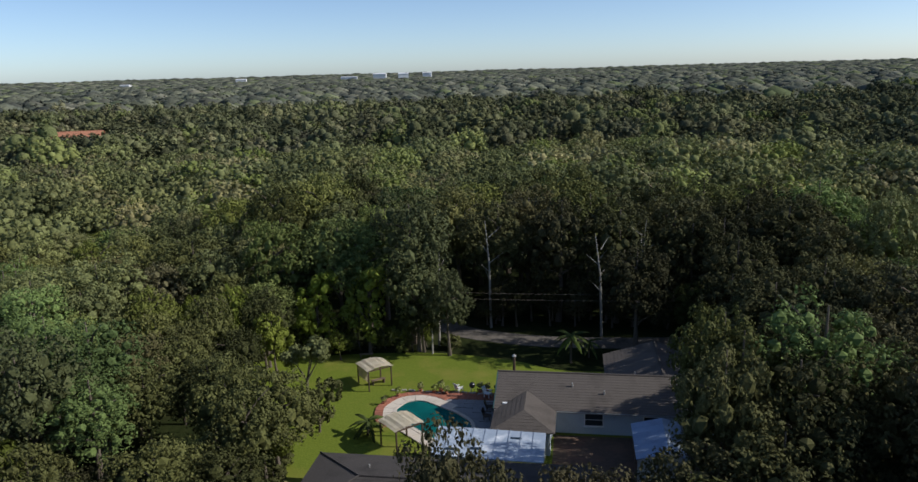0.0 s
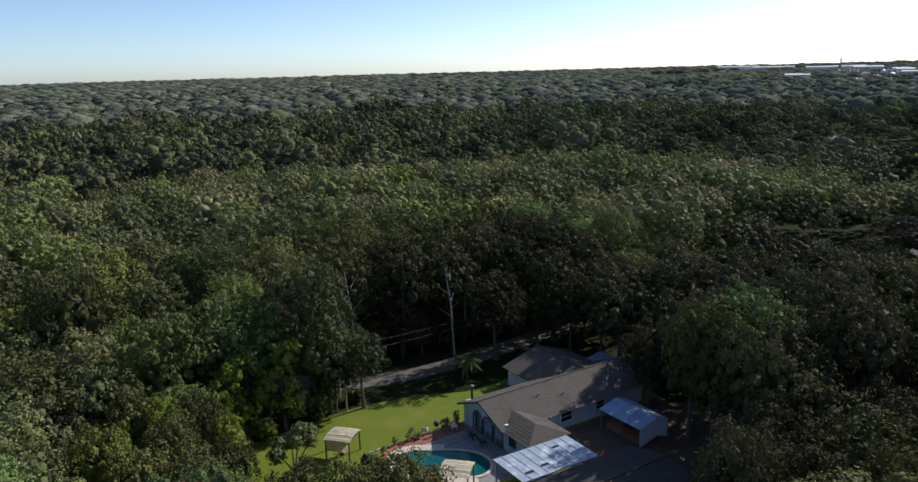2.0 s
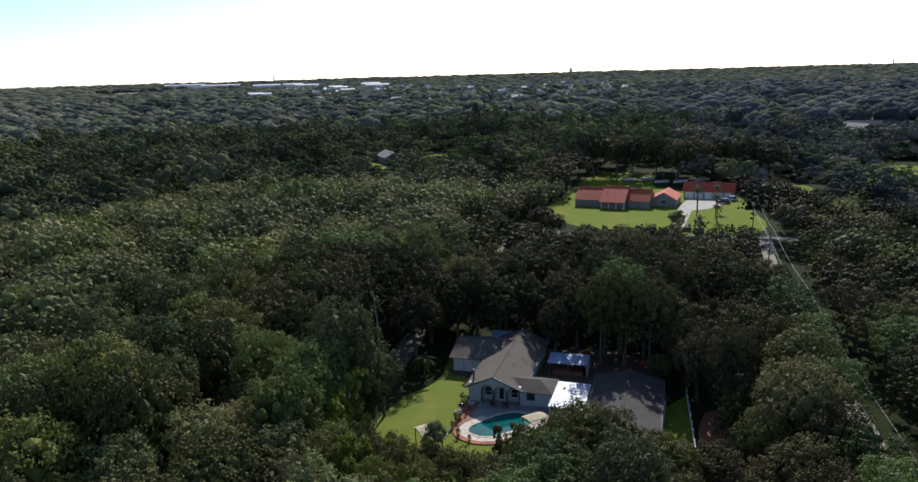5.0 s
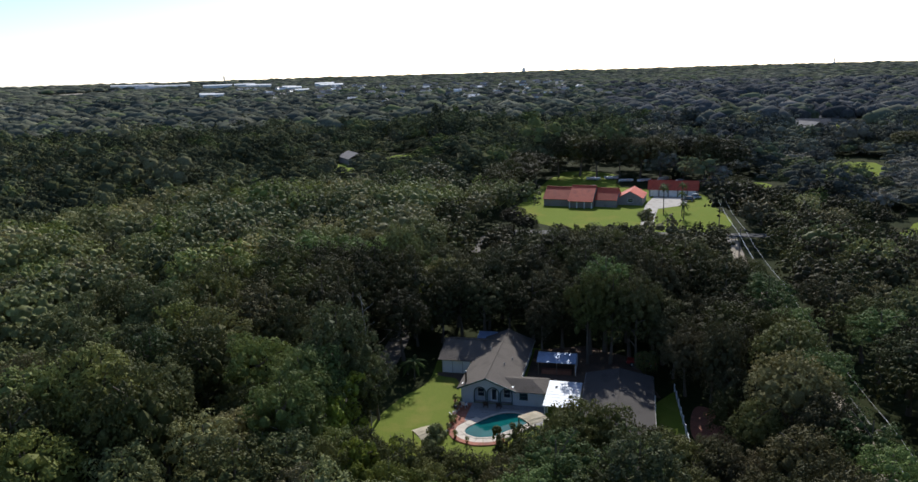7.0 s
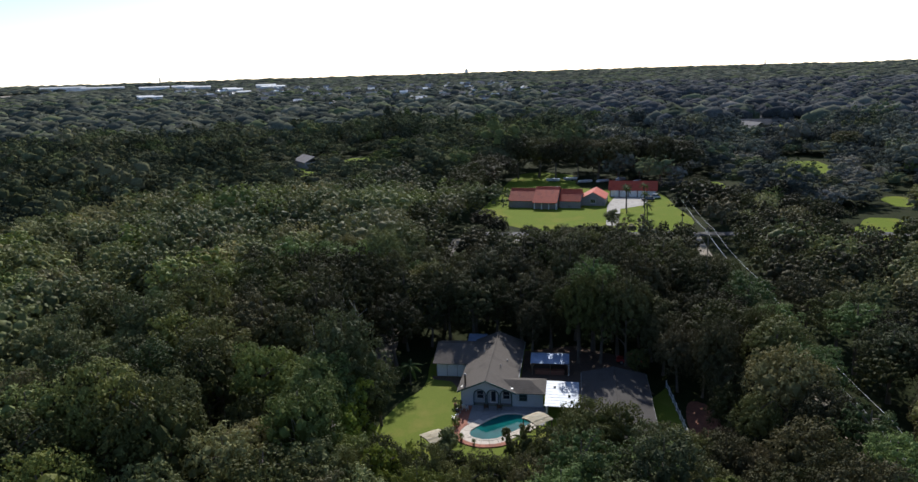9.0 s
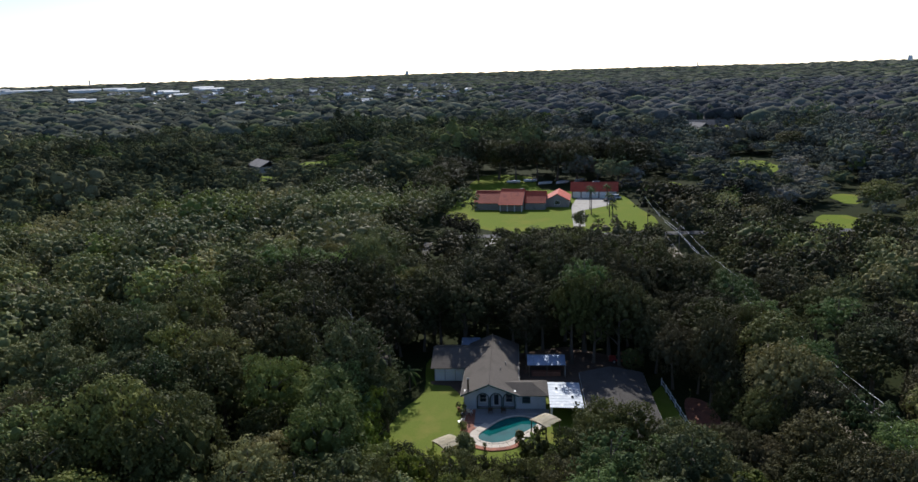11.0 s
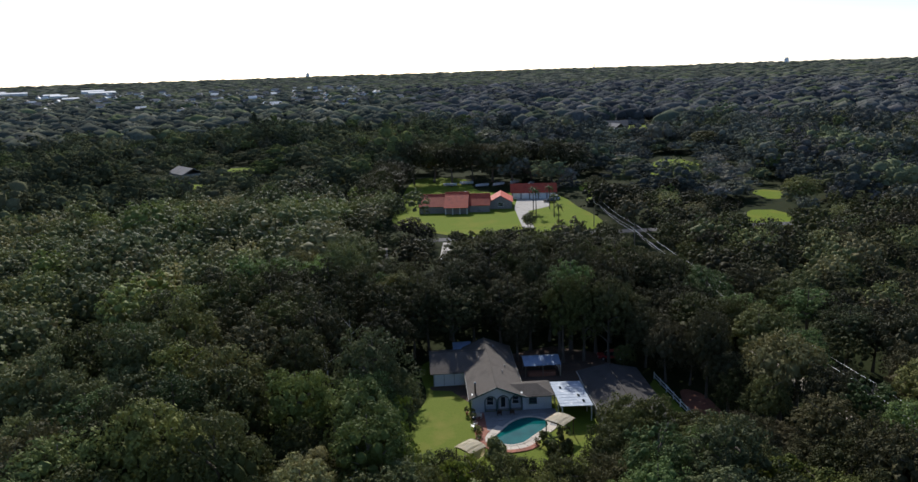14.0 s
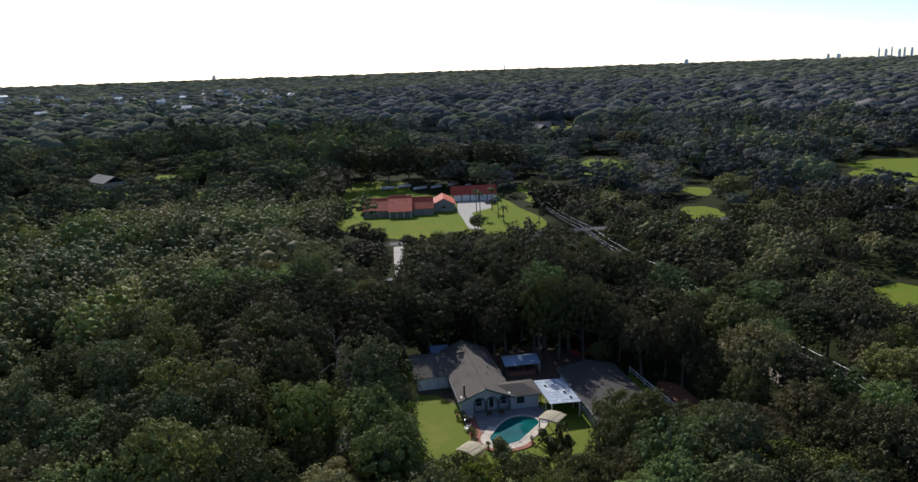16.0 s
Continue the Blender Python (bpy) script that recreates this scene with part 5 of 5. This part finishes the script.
for u, v, s in ((-6.6, 3.0, 1.0), (-6.0, 3.3, 1.3), (-5.4, 2.9, 0.9), (-2.2, 3.4, 1.2), (-1.6, 3.7, 1.0), (-0.6, 3.4, 1.1), (-9.9, 1.9, 1.1), (-10.9, 0.2, 0.9), (-8.0, 3.2, 1.0), (-0.1, 4.2, 1.2), (-9.6, -4.0, 1.0)):
    potted_plant(HOUSE @ shift(u, v, 0.02), s)

post = thing("garden_post", pose(-3.3, 77.0, 0), "tall pale wooden post at the lawn's edge", "post")
part("shaft", rod((0, 0, 0), (0.05, 0, 3.0), 0.10, 0.08), M_CONCRETE, post)


def palm(m, height, fronds, reach, label, group=""):
    p = thing("palm_tree", m, label, "palm", group)
    part("trunk", rod((0, 0, 0), (0.02 * height, 0, height), 0.16 if height > 4 else 0.12, 0.11), M_BARK, p)
    for k in range(fronds):
        a = k * 2.4
        bm = bmesh.new()
        rise = 0.9 - 1.3 * k / fronds
        n = 7
        mid_pts = [Vector((0.02 * height + math.cos(a) * reach * t, math.sin(a) * reach * t, height + reach * (rise * t - 0.75 * t * t))) for t in [q / n for q in range(n + 1)]]
        side = Vector((-math.sin(a), math.cos(a), 0))
        for i in range(n):
            w0, w1 = reach * 0.17 * math.sin(math.pi * (i + 0.4) / (n + 0.6)), reach * 0.17 * math.sin(math.pi * (i + 1.4) / (n + 0.6))
            for sd in (-1, 1):
                q = [mid_pts[i], mid_pts[i + 1], mid_pts[i + 1] + side * sd * w1 - Vector((0, 0, w1 * 0.5)), mid_pts[i] + side * sd * w0 * 0.7 - Vector((0, 0, w0 * 0.5))]
                bm.faces.new([bm.verts.new(c) for c in q])
        part("frond", bm, M_PALM, p)
    return p


palm(pose(-8.3, 58.6, 0), 1.3, 13, 1.7, "small feathery palm on the lawn beside the pergola")
palm(pose(11.3, 73.3, 0), 3.0, 15, 1.9, "shaggy palm beside the house's north side")
palm(pose(13.4, 74.6, 0), 1.8, 11, 1.5, "low palm beside the track")
for x, y, h in ((143, 12, 7.5), (135.5, 13.5, 8.0), (144, 6, 7.5), (131, 9, 7.0), (124, 10, 5.0)):
    palm(pose(x, y, 0), h, 14, 1.9, "tall thin palm on the lawn of the red-roofed house", "palms before the red-roofed house")

# forked small tree on the lawn
lawn_tree = thing("lawn_tree", pose(-15.2, 67.3, 0), "small forked tree with an open dark green crown on the lawn", "tree")
bm = bmesh.new()
add_rod(bm, (0, 0, 0), (0.1, 0, 1.5), 0.16, 0.13)
for dx, dy, dz in ((-1.4, 0.3, 2.2), (1.5, -0.2, 2.6), (0.3, 0.9, 2.4), (0.9, 0.4, 3.4)):
    add_rod(bm, (0.1, 0, 1.45), (0.1 + dx, dy, 1.45 + dz), 0.10, 0.03, 6)
part("trunk", bm, M_BARK, lawn_tree)
cc = np.array([[-1.4, 0.3, 3.5], [-0.9, 0.5, 4.2], [1.6, -0.2, 4.2], [1.1, 0.4, 5.0], [0.3, 0.9, 4.0], [1.9, 0.1, 4.9], [-1.7, -0.2, 3.9], [0.2, -0.3, 4.4]])
rr = np.array([0.8, 0.7, 0.8, 0.75, 0.7, 0.6, 0.6, 0.6])
mesh_object("crown", mesh_from("crown", [(c + BALL1[0] * r * 0.72, BALL1[1]) for c, r in zip(cc, rr)] + [leaves_on(cc, rr, 1100, 0.34)], M_LEAF_TALL), lawn_tree)

# bleached dead limbs in the wood's edge
for x, y, h in ((-24, 84, 9.5), (-19, 83, 11), (16, 81, 12), (21, 84.5, 13), (3.5, 85, 13), (38, 84, 12), (-2.6, 79.5, 11)):
    snag = thing("bare_tree", pose(x, y, 0, 0, 0, x * 31), "bleached bare tree among the leaves", "tree", "bare trees")
    bm = bmesh.new()
    add_rod(bm, (0, 0, 0), (0.3, 0, h * 0.6), 0.17, 0.11)
    add_rod(bm, (0.3, 0, h * 0.6), (0.9, 0.2, h), 0.11, 0.03)
    for k in range(6):
        z = h * (0.45 + 0.08 * k)
        add_rod(bm, (0.3, 0, z), (0.3 + 1.7 * math.cos(k * 2.2), 1.7 * math.sin(k * 2.2), z + 1.3), 0.06, 0.015, 5)
    part("trunk", bm, M_DEAD, snag)


# white rail fences south of the outbuilding
def rail_fence(line, label):
    (x0, y0), (x1, y1) = line
    n = max(2, int(math.hypot(x1 - x0, y1 - y0) / 2.4))
    f = thing("rail_fence", pose(x0, y0, 0, 0, 0, math.degrees(math.atan2(y1 - y0, x1 - x0))), label, "fence")
    span = math.hypot(x1 - x0, y1 - y0)
    for i in range(n + 1):
        part("post", box(span * i / n - 0.06, -0.06, 0, span * i / n + 0.06, 0.06, 1.15, bevel=0.01), M_WHITE, f)
    for z in (0.45, 0.95):
        part("rail", box(0, -0.10, z, span, -0.065, z + 0.14), M_WHITE, f)


rail_fence(FENCE_A, "white rail fence beside the outbuilding")
rail_fence(FENCE_B, "white rail fence along a narrow grass strip")
setting("grass_strip", slab([FENCE_A[0], FENCE_A[1], FENCE_B[1], FENCE_B[0]], -0.01, 0.025), M_LAWN, "rough grass strip between two white fences")


# ---------------------------------------------------------------- vehicles
def car(m, paint, label, tall=0.0):
    c = thing("car", m, label, "car")
    bm = box(-2.2, -0.86, 0.32, 2.2, 0.86, 0.82, bevel=0.12)
    body = part("body", bm, paint, c)
    bm = bmesh.new()
    lo = [(-1.75, -0.78), (1.15, -0.78), (1.15, 0.78), (-1.75, 0.78)]
    hi = [(-1.35, -0.62), (0.5, -0.62), (0.5, 0.62), (-1.35, 0.62)]
    a = [bm.verts.new((x, y, 0.80)) for x, y in lo]
    b = [bm.verts.new((x, y, 1.38 + tall)) for x, y in hi]
    for k in range(4):
        j = (k + 1) % 4
        bm.faces.new((a[k], a[j], b[j], b[k]))
    bm.faces.new(a[::-1])
    bm.faces.new(b)
    part("windows", bm, M_GLASS, c)
    part("roof", box(-1.38, -0.64, 1.381 + tall, 0.53, 0.64, 1.43 + tall, bevel=0.02), paint, c)
    for x in (-1.35, 1.35):
        for y in (-0.80, 0.80):
            w = part("wheel", rod((x, y - 0.11, 0.33), (x, y + 0.11, 0.33), 0.33, sides=12), M_RUBBER, c)
            part("rim", rod((x, y - 0.13, 0.33), (x, y + 0.13, 0.33), 0.18, sides=10), M_WIRE, w)
    for y in (-0.6, 0.6):
        part("headlight", box(2.19, y - 0.16, 0.56, 2.22, y + 0.16, 0.70), M_FARWHITE, c)
    return c


car(pose(17.0, 39.6, 0.0, 0, 0, 75), M_CARRED, "red car parked under the trees")
car(pose(66.2, 61.8, 0.0, 0, 0, -18), M_CARWHITE, "white car beside the driveway")
car(pose(72.0, 59.6, 0.0, 0, 0, -14), M_CARBLACK, "dark car beside the driveway")
car(pose(156.5, 1.5, 0.0, 0, 0, 70), M_CARBLACK, "dark car before the garage with the red roof", 0.2)
car(pose(161.0, -1.5, 0.0, 0, 0, 70), M_CARWHITE, "white car before the garage with the red roof", 0.2)


# ---------------------------------------------------------------- the red-roofed house
def tiled(name, a, b, c, d, parent, rows=10):
    return shingled(name, a, b, c, d, M_TILE, parent, rows, 0.12)


RE = 2.4
red = thing("red_roofed_house", RED, "long low stucco house with bright red clay tile roofs", "house")


def wing_of(x0, x1, y0, y1, top, columns=False):
    """A section with a ridge along x."""
    my = (y0 + y1) / 2
    part("wall", box(x0 + 0.2, y0 + (1.6 if columns else 0.4), 0, x1 - 0.2, y1 - 0.4, RE), M_TANWALL, red)
    tiled("front_slope", (x1, y0, RE - 0.05), (x0, y0, RE - 0.05), (x0, my, top), (x1, my, top), red)
    tiled("back_slope", (x0, y1, RE - 0.05), (x1, y1, RE - 0.05), (x1, my, top), (x0, my, top), red)
    part("ridge_cap", rod((x0, my, top + 0.05), (x1, my, top + 0.05), 0.14, sides=6), M_TILE, red)
    for x in (x0 + 0.21, x1 - 0.29):
        bm = bmesh.new()
        q = [(x, y0 + 0.45, RE - 0.01), (x, y1 - 0.45, RE - 0.01), (x, my, top - 0.15)]
        f = [bm.verts.new(p) for p in q]
        g = [bm.verts.new((p[0] + 0.08, p[1], p[2])) for p in q]
        bm.faces.new(f)
        bm.faces.new(g[::-1])
        for k in range(3):
            bm.faces.new((f[k], g[k], g[(k + 1) % 3], f[(k + 1) % 3]))
        part("gable", bm, M_TANWALL, red)


wing_of(-16.4, -7.7, 2.4, 14.5, 5.5)
wing_of(-7.7, 0.3, -0.4, 15.0, 6.3, True)
wing_of(0.3, 7.4, 3.4, 14.0, 5.4)
for i in range(4):
    part("column", rod((-7.2 + i * 2.35, 0.5, 0), (-7.2 + i * 2.35, 0.5, RE - 0.05), 0.2, 0.17, 10), M_WHITE, red)
# dark sheet on the back wall, standing in for the portico's shade
part("portico_shade_panel", box(-6.9, 1.52, 0.1, -0.4, 1.59, 2.3), M_GLASS, red)
for x in (-14.5, -11.8, -9.2, 2.2, 5.2):
    window(red, shift(x, 3.38 if x < 0 else 4.38, 0.9), 1.3, 1.2)
# front gable section, its ridge running back
gx0, gx1, gy0, gy1 = 6.6, 15.0, 8.5, 20.0
gm = (gx0 + gx1) / 2
part("wall", box(gx0 + 0.3, gy0 + 0.4, 0, gx1 - 0.3, gy1 - 0.4, RE), M_TANWALL, red)
tiled("north_slope", (gx0, gy0, RE - 0.05), (gx0, gy1, RE - 0.05), (gm, gy1, 4.6), (gm, gy0, 4.6), red)
tiled("south_slope", (gx1, gy1, RE - 0.05), (gx1, gy0, RE - 0.05), (gm, gy0, 4.6), (gm, gy1, 4.6), red)
bm = bmesh.new()
q = [(gx0 + 0.3, gy0 + 0.42, RE), (gx1 - 0.3, gy0 + 0.42, RE), (gm, gy0 + 0.42, 4.4)]
f = [bm.verts.new(p) for p in q]
g = [bm.verts.new((p[0], p[1] + 0.2, p[2])) for p in q]
bm.faces.new(f)
bm.faces.new(g[::-1])
for k in range(3):
    bm.faces.new((f[k], g[k], g[(k + 1) % 3], f[(k + 1) % 3]))
part("front_gable", bm, M_TANWALL, red)
window(red, shift(gm, gy0 + 0.38, 0.9), 1.8, 1.3)
part("chimney", box(-1.6, 8.6, 4.2, -0.6, 9.6, 6.2, bevel=0.03), M_TANWALL, red)
part("screen_enclosure", box(-6.5, 15.0, 0, 4.0, 21.0, 3.4, bevel=0.4), M_FARWHITE, red, "pale pool enclosure behind the house")
garage = thing("garage", RED, "long garage with a red tile roof and pale doors", "garage")
part("wall", box(14.7, 27.4, 0, 30.5, 34.0, RE), M_TANWALL, garage)
shingled("front_slope", (31.0, 26.9, RE - 0.05), (14.2, 26.9, RE - 0.05), (14.2, 30.7, 5.2), (31.0, 30.7, 5.2), M_TILE, garage, 10, 0.12)
shingled("back_slope", (14.2, 34.5, RE - 0.05), (31.0, 34.5, RE - 0.05), (31.0, 30.7, 5.2), (14.2, 30.7, 5.2), M_TILE, garage, 10, 0.12)
for i in range(5):
    part("garage_door", box(15.2 + i * 3.1, 27.3, 0.02, 17.8 + i * 3.1, 27.38, 2.2, bevel=0.02), M_WHITE, garage)
setting("forecourt", slab([plan(RED, u, v) for u, v in ((15.4, 10), (17.6, -22), (21.0, -22), (20.0, 4), (27.5, 12), (28.5, 26.8), (16.6, 26.8))], 0.0, 0.06), M_CONCRETE, "pale concrete forecourt and drive of the red-roofed house")
for i in range(6):
    bx, by = plan(RED, -10 + i * 6.5, 60 + 4 * math.sin(i * 2.0))
    boat = thing("boat_on_trailer", pose(bx, by, 0, 0, 0, 70 + 15 * i), "pale boat on a trailer in the shade of the trees", "boat", "boats behind the red-roofed house")
    bm = bmesh.new()
    rows = []
    for x, w in ((-2.6, 0.95), (0.0, 1.05), (1.6, 0.8), (2.9, 0.05)):
        rows.append([bm.verts.new((x, -w, 1.35)), bm.verts.new((x, -w * 0.6, 0.65)), bm.verts.new((x, w * 0.6, 0.65)), bm.verts.new((x, w, 1.35))])
    for r0, r1 in zip(rows, rows[1:]):
        for k in range(4):
            bm.faces.new((r0[k], r0[(k + 1) % 4], r1[(k + 1) % 4], r1[k]))
    bm.faces.new(rows[0])
    part("hull", bm, M_CARWHITE, boat)
    part("trailer", box(-2.4, -0.7, 0.45, 2.8, 0.7, 0.6), M_FASCIA, boat)
    for y in (-0.85, 0.85):
        part("wheel", rod((-0.6, y - 0.1, 0.3), (-0.6, y + 0.1, 0.3), 0.3, sides=10), M_RUBBER, boat)
hedge_pts = [(104.6, 46), (104.0, 43), (103.4, 40), (102.8, 37), (102.2, 34), (101.6, 31), (101.0, 28), (100.4, 25)]
for x, y in hedge_pts:
    plant("bush", x, y, 2.3, 3.6, "dense dark hedge tree along the street")
for x, y, r, h in ((117, -9.5, 4.2, 8.0), (128, -10, 4.4, 8.8), (138, -12, 4.8, 9.4), (150, -13, 4.8, 9.6), (103, 55.5, 3.6, 7.0), (108.5, 58.5, 4.0, 8.0)):
    plant("grey", x, y, r, h, "dark live oak at the edge of the sunlit lawn")
plant("tall", 113.5, 22.5, 2.4, 6.0)
plant("lime", 118.5, 21.5, 2.2, 4.6)
for i in range(9):
    x, y = plan(RED, -26 + i * 8.2, 69 + 4 * math.sin(i * 2.3))
    plant("grey", x, y, 7.0 + 1.5 * math.sin(i * 1.7), 17.5 + 2.5 * math.sin(i * 3.1), "great dark live oak behind the red-roofed house")
for i in range(5):
    x, y = plan(RED, -30 - 1.5 * (i % 2), -2 + i * 12)
    plant("grey", x, y, 6.5 + (i % 3), 13.0 + 1.5 * (i % 2), "great dark live oak beside the sunlit lawn")
plant("tall", 283, -10, 10.0, 16.0, "great tree with pale yellow-green leaves standing above the wood")
plant("oak", 258, -117, 8.0, 12.5, "round sunlit tree beside a clearing")
plant("oak", 116, -68, 6.0, 10.0, "round sunlit tree beside a clearing")


# ---------------------------------------------------------------- power lines
def power_line(points, heights, wires, label, spread, thick=0.035, metal=M_WIRE):
    for (x, y), h in zip(points, heights):
        p = thing("utility_pole", pose(x, y, 0), "tall weathered wooden utility pole", "pole", "utility poles")
        part("shaft", rod((0, 0, 0), (0, 0, h + 0.5), 0.15, 0.10, 8), M_POLE, p)
        d = Vector((points[-1][0] - points[0][0], points[-1][1] - points[0][1])).normalized()
        part("crossarm", rod((d.y * -spread * 1.1, d.x * spread * 1.1, h), (d.y * spread * 1.1, -d.x * spread * 1.1, h), 0.06, sides=6), M_POLE, p)
        for s in (-1, 0, 1):
            part("insulator", rod((d.y * spread * s, -d.x * spread * s, h), (d.y * spread * s, -d.x * spread * s, h + 0.2), 0.05, sides=6), M_WHITE, p)
    d = Vector((points[-1][0] - points[0][0], points[-1][1] - points[0][1])).normalized()
    for s, drop in wires:
        w = thing("power_cable", pose(0, 0, 0), label, "cable", "power cables")
        bm = bmesh.new()
        for (a, ha), (b, hb) in zip(zip(points, heights), zip(points[1:], heights[1:])):
            last = None
            for k in range(13):
                t = k / 12
                q = Vector((a[0] + (b[0] - a[0]) * t + d.y * spread * s, a[1] + (b[1] - a[1]) * t - d.x * spread * s, ha + (hb - ha) * t + 0.2 - drop - 4 * 0.7 * t * (1 - t)))
                if last is not None:
                    add_rod(bm, last, q, thick, sides=4)
                last = q
        part("strand", bm, metal, w)


power_line([(-62, 27.5), (-20, 22.5), (30.5, 15.7), (72, 9.6), (113, 3.0)], [8.4, 8.4, 8.6, 8.6, 8.6], ((-1, 0), (1, 0), (0, 1.3)), "bright sagging power cable over the sandy track", 0.9, 0.019)
power_line([(-20, 82.0), (40, 72.5)], [6.4, 6.8], ((-1, 0), (1, 0.2)), "sagging power cable over the shaded track", 0.8, 0.012, M_POLE)


# ---------------------------------------------------------------- the distance
def far_house(x, y, turn, w, d, roof, wall, label, base=0.0, eave=3.0, rise=2.6):
    h = thing("far_house", pose(x, y, base, 0, 0, turn), label, "house", "houses far off")
    part("wall", box(-w / 2 + 0.3, -d / 2 + 0.3, 0, w / 2 - 0.3, d / 2 - 0.3, eave), wall, h)
    for s in (-1, 1):
        part("roof", plate([(-w / 2, s * d / 2, eave), (w / 2, s * d / 2, eave), (w / 2, 0, eave + rise), (-w / 2, 0, eave + rise)], 0.3), roof, h)
    for k in range(2):
        part("window", box(-w / 4 + k * w / 2 - 0.7, -d / 2 + 0.2, 1.0, -w / 4 + k * w / 2 + 0.7, -d / 2 + 0.28, 2.2), M_GLASS, h)


far_house(-190, 378, 12, 24, 12, M_POT, M_DECK, "tan house with a low terracotta roof in a clearing")
far_house(281, 139, 30, 17, 11, M_FARROOF, M_TANWALL, "house with a worn grey roof among trees")
for x, y, t in ((394, -124, 20), (463, -171, 40), (811, -383, 15), (1136, -303, 70), (809, -272, 25), (1347, -277, 10), (412, -135, 70)):
    far_house(x, y, t, 18 + (x % 5), 12, M_FARROOF, M_TANWALL, "house with a grey-brown roof among distant trees", 0, 3.5, 3.5)
rs = random.Random(5)
for i in range(150):
    x, y = rs.uniform(820, 1900), 0
    y = rs.uniform(-60, 0.42 * x)
    far_house(x, y, rs.choice((8, 98)) + rs.uniform(-8, 8), rs.uniform(9, 15), rs.uniform(7, 10), rs.choice((M_FARROOF, M_FARROOF, M_FARROOF, M_TANWALL, M_FARWHITE)), M_FARWHITE, "suburban house with a pale roof among distant trees", 5.5 + x * 0.002, 3.8, 2.6)


def hall(x, y, turn, w, d, h, label):
    b = thing("warehouse", pose(x, y, 0, 0, 0, turn), label, "warehouse", "warehouses far off")
    part("wall", box(-w / 2, -d / 2, 0, w / 2, d / 2, h), M_FARWHITE, b)
    for s in (-1, 1):
        part("roof", plate([(-w / 2 - 1, s * (d / 2 + 1), h), (w / 2 + 1, s * (d / 2 + 1), h), (w / 2 + 1, 0, h + d * 0.09), (-w / 2 - 1, 0, h + d * 0.09)], 0.6), M_FARWHITE, b)


for x, y, t, w, d, h in ((1268, 608, -68, 70, 24, 15), (1331, 644, -66, 50, 20, 15), (1713, 585, -68, 60, 30, 17), (1921, 544, -70, 110, 34, 18), (2182, 830, -70, 130, 40, 19), (2318, 1013, -68, 160, 40, 20),
                         (1832, 633, -70, 60, 30, 17), (2142, 617, -72, 100, 40, 19), (2404, 954, -70, 120, 40, 20), (1489, 503, -70, 50, 24, 15), (2700, 1350, -66, 260, 40, 20), (3000, 1650, -64, 300, 40, 22),
                         (-232, 2360, 0, 70, 40, 27), (-150, 2220, 5, 52, 36, 27), (-88, 2420, 0, 50, 30, 27), (-330, 2380, 0, 90, 20, 20), (-700, 2500, 10, 60, 30, 20), (-820, 1900, 0, 40, 20, 17)):
    hall(x, y, t, w * 0.55, d * 0.8, h * 0.9, "long white warehouse beyond the woods")


def tower(x, y, w, h, label):
    t = thing("far_tower", pose(x, y, 0, 0, 0, math.degrees(math.atan2(y, x))), label, "tower", "towers on the horizon")
    part("shaft", box(-w / 2, -w / 2, 0, w / 2, w / 2, h * 0.86, bevel=1.0), M_CITY, t)
    part("top", box(-w * 0.42, -w * 0.42, h * 0.86, w * 0.42, w * 0.42, h, bevel=0.8), M_CITY, t)


for x, y, w, h in ((4590, -10, 40, 62), (4390, 1790, 16, 66), (3560, -2520, 44, 60), (3100, -3070, 26, 64), (3070, -3110, 40, 62), (4050, -1620, 12, 66),
                   (2935, -3235, 16, 92), (2915, -3260, 24, 84), (2890, -3270, 14, 96), (2870, -3300, 26, 80), (2850, -3310, 18, 90), (2825, -3330, 22, 86), (2800, -3350, 16, 94)):
    tower(x, y, w * 0.5, h * 0.76, "pale tower block on the horizon")
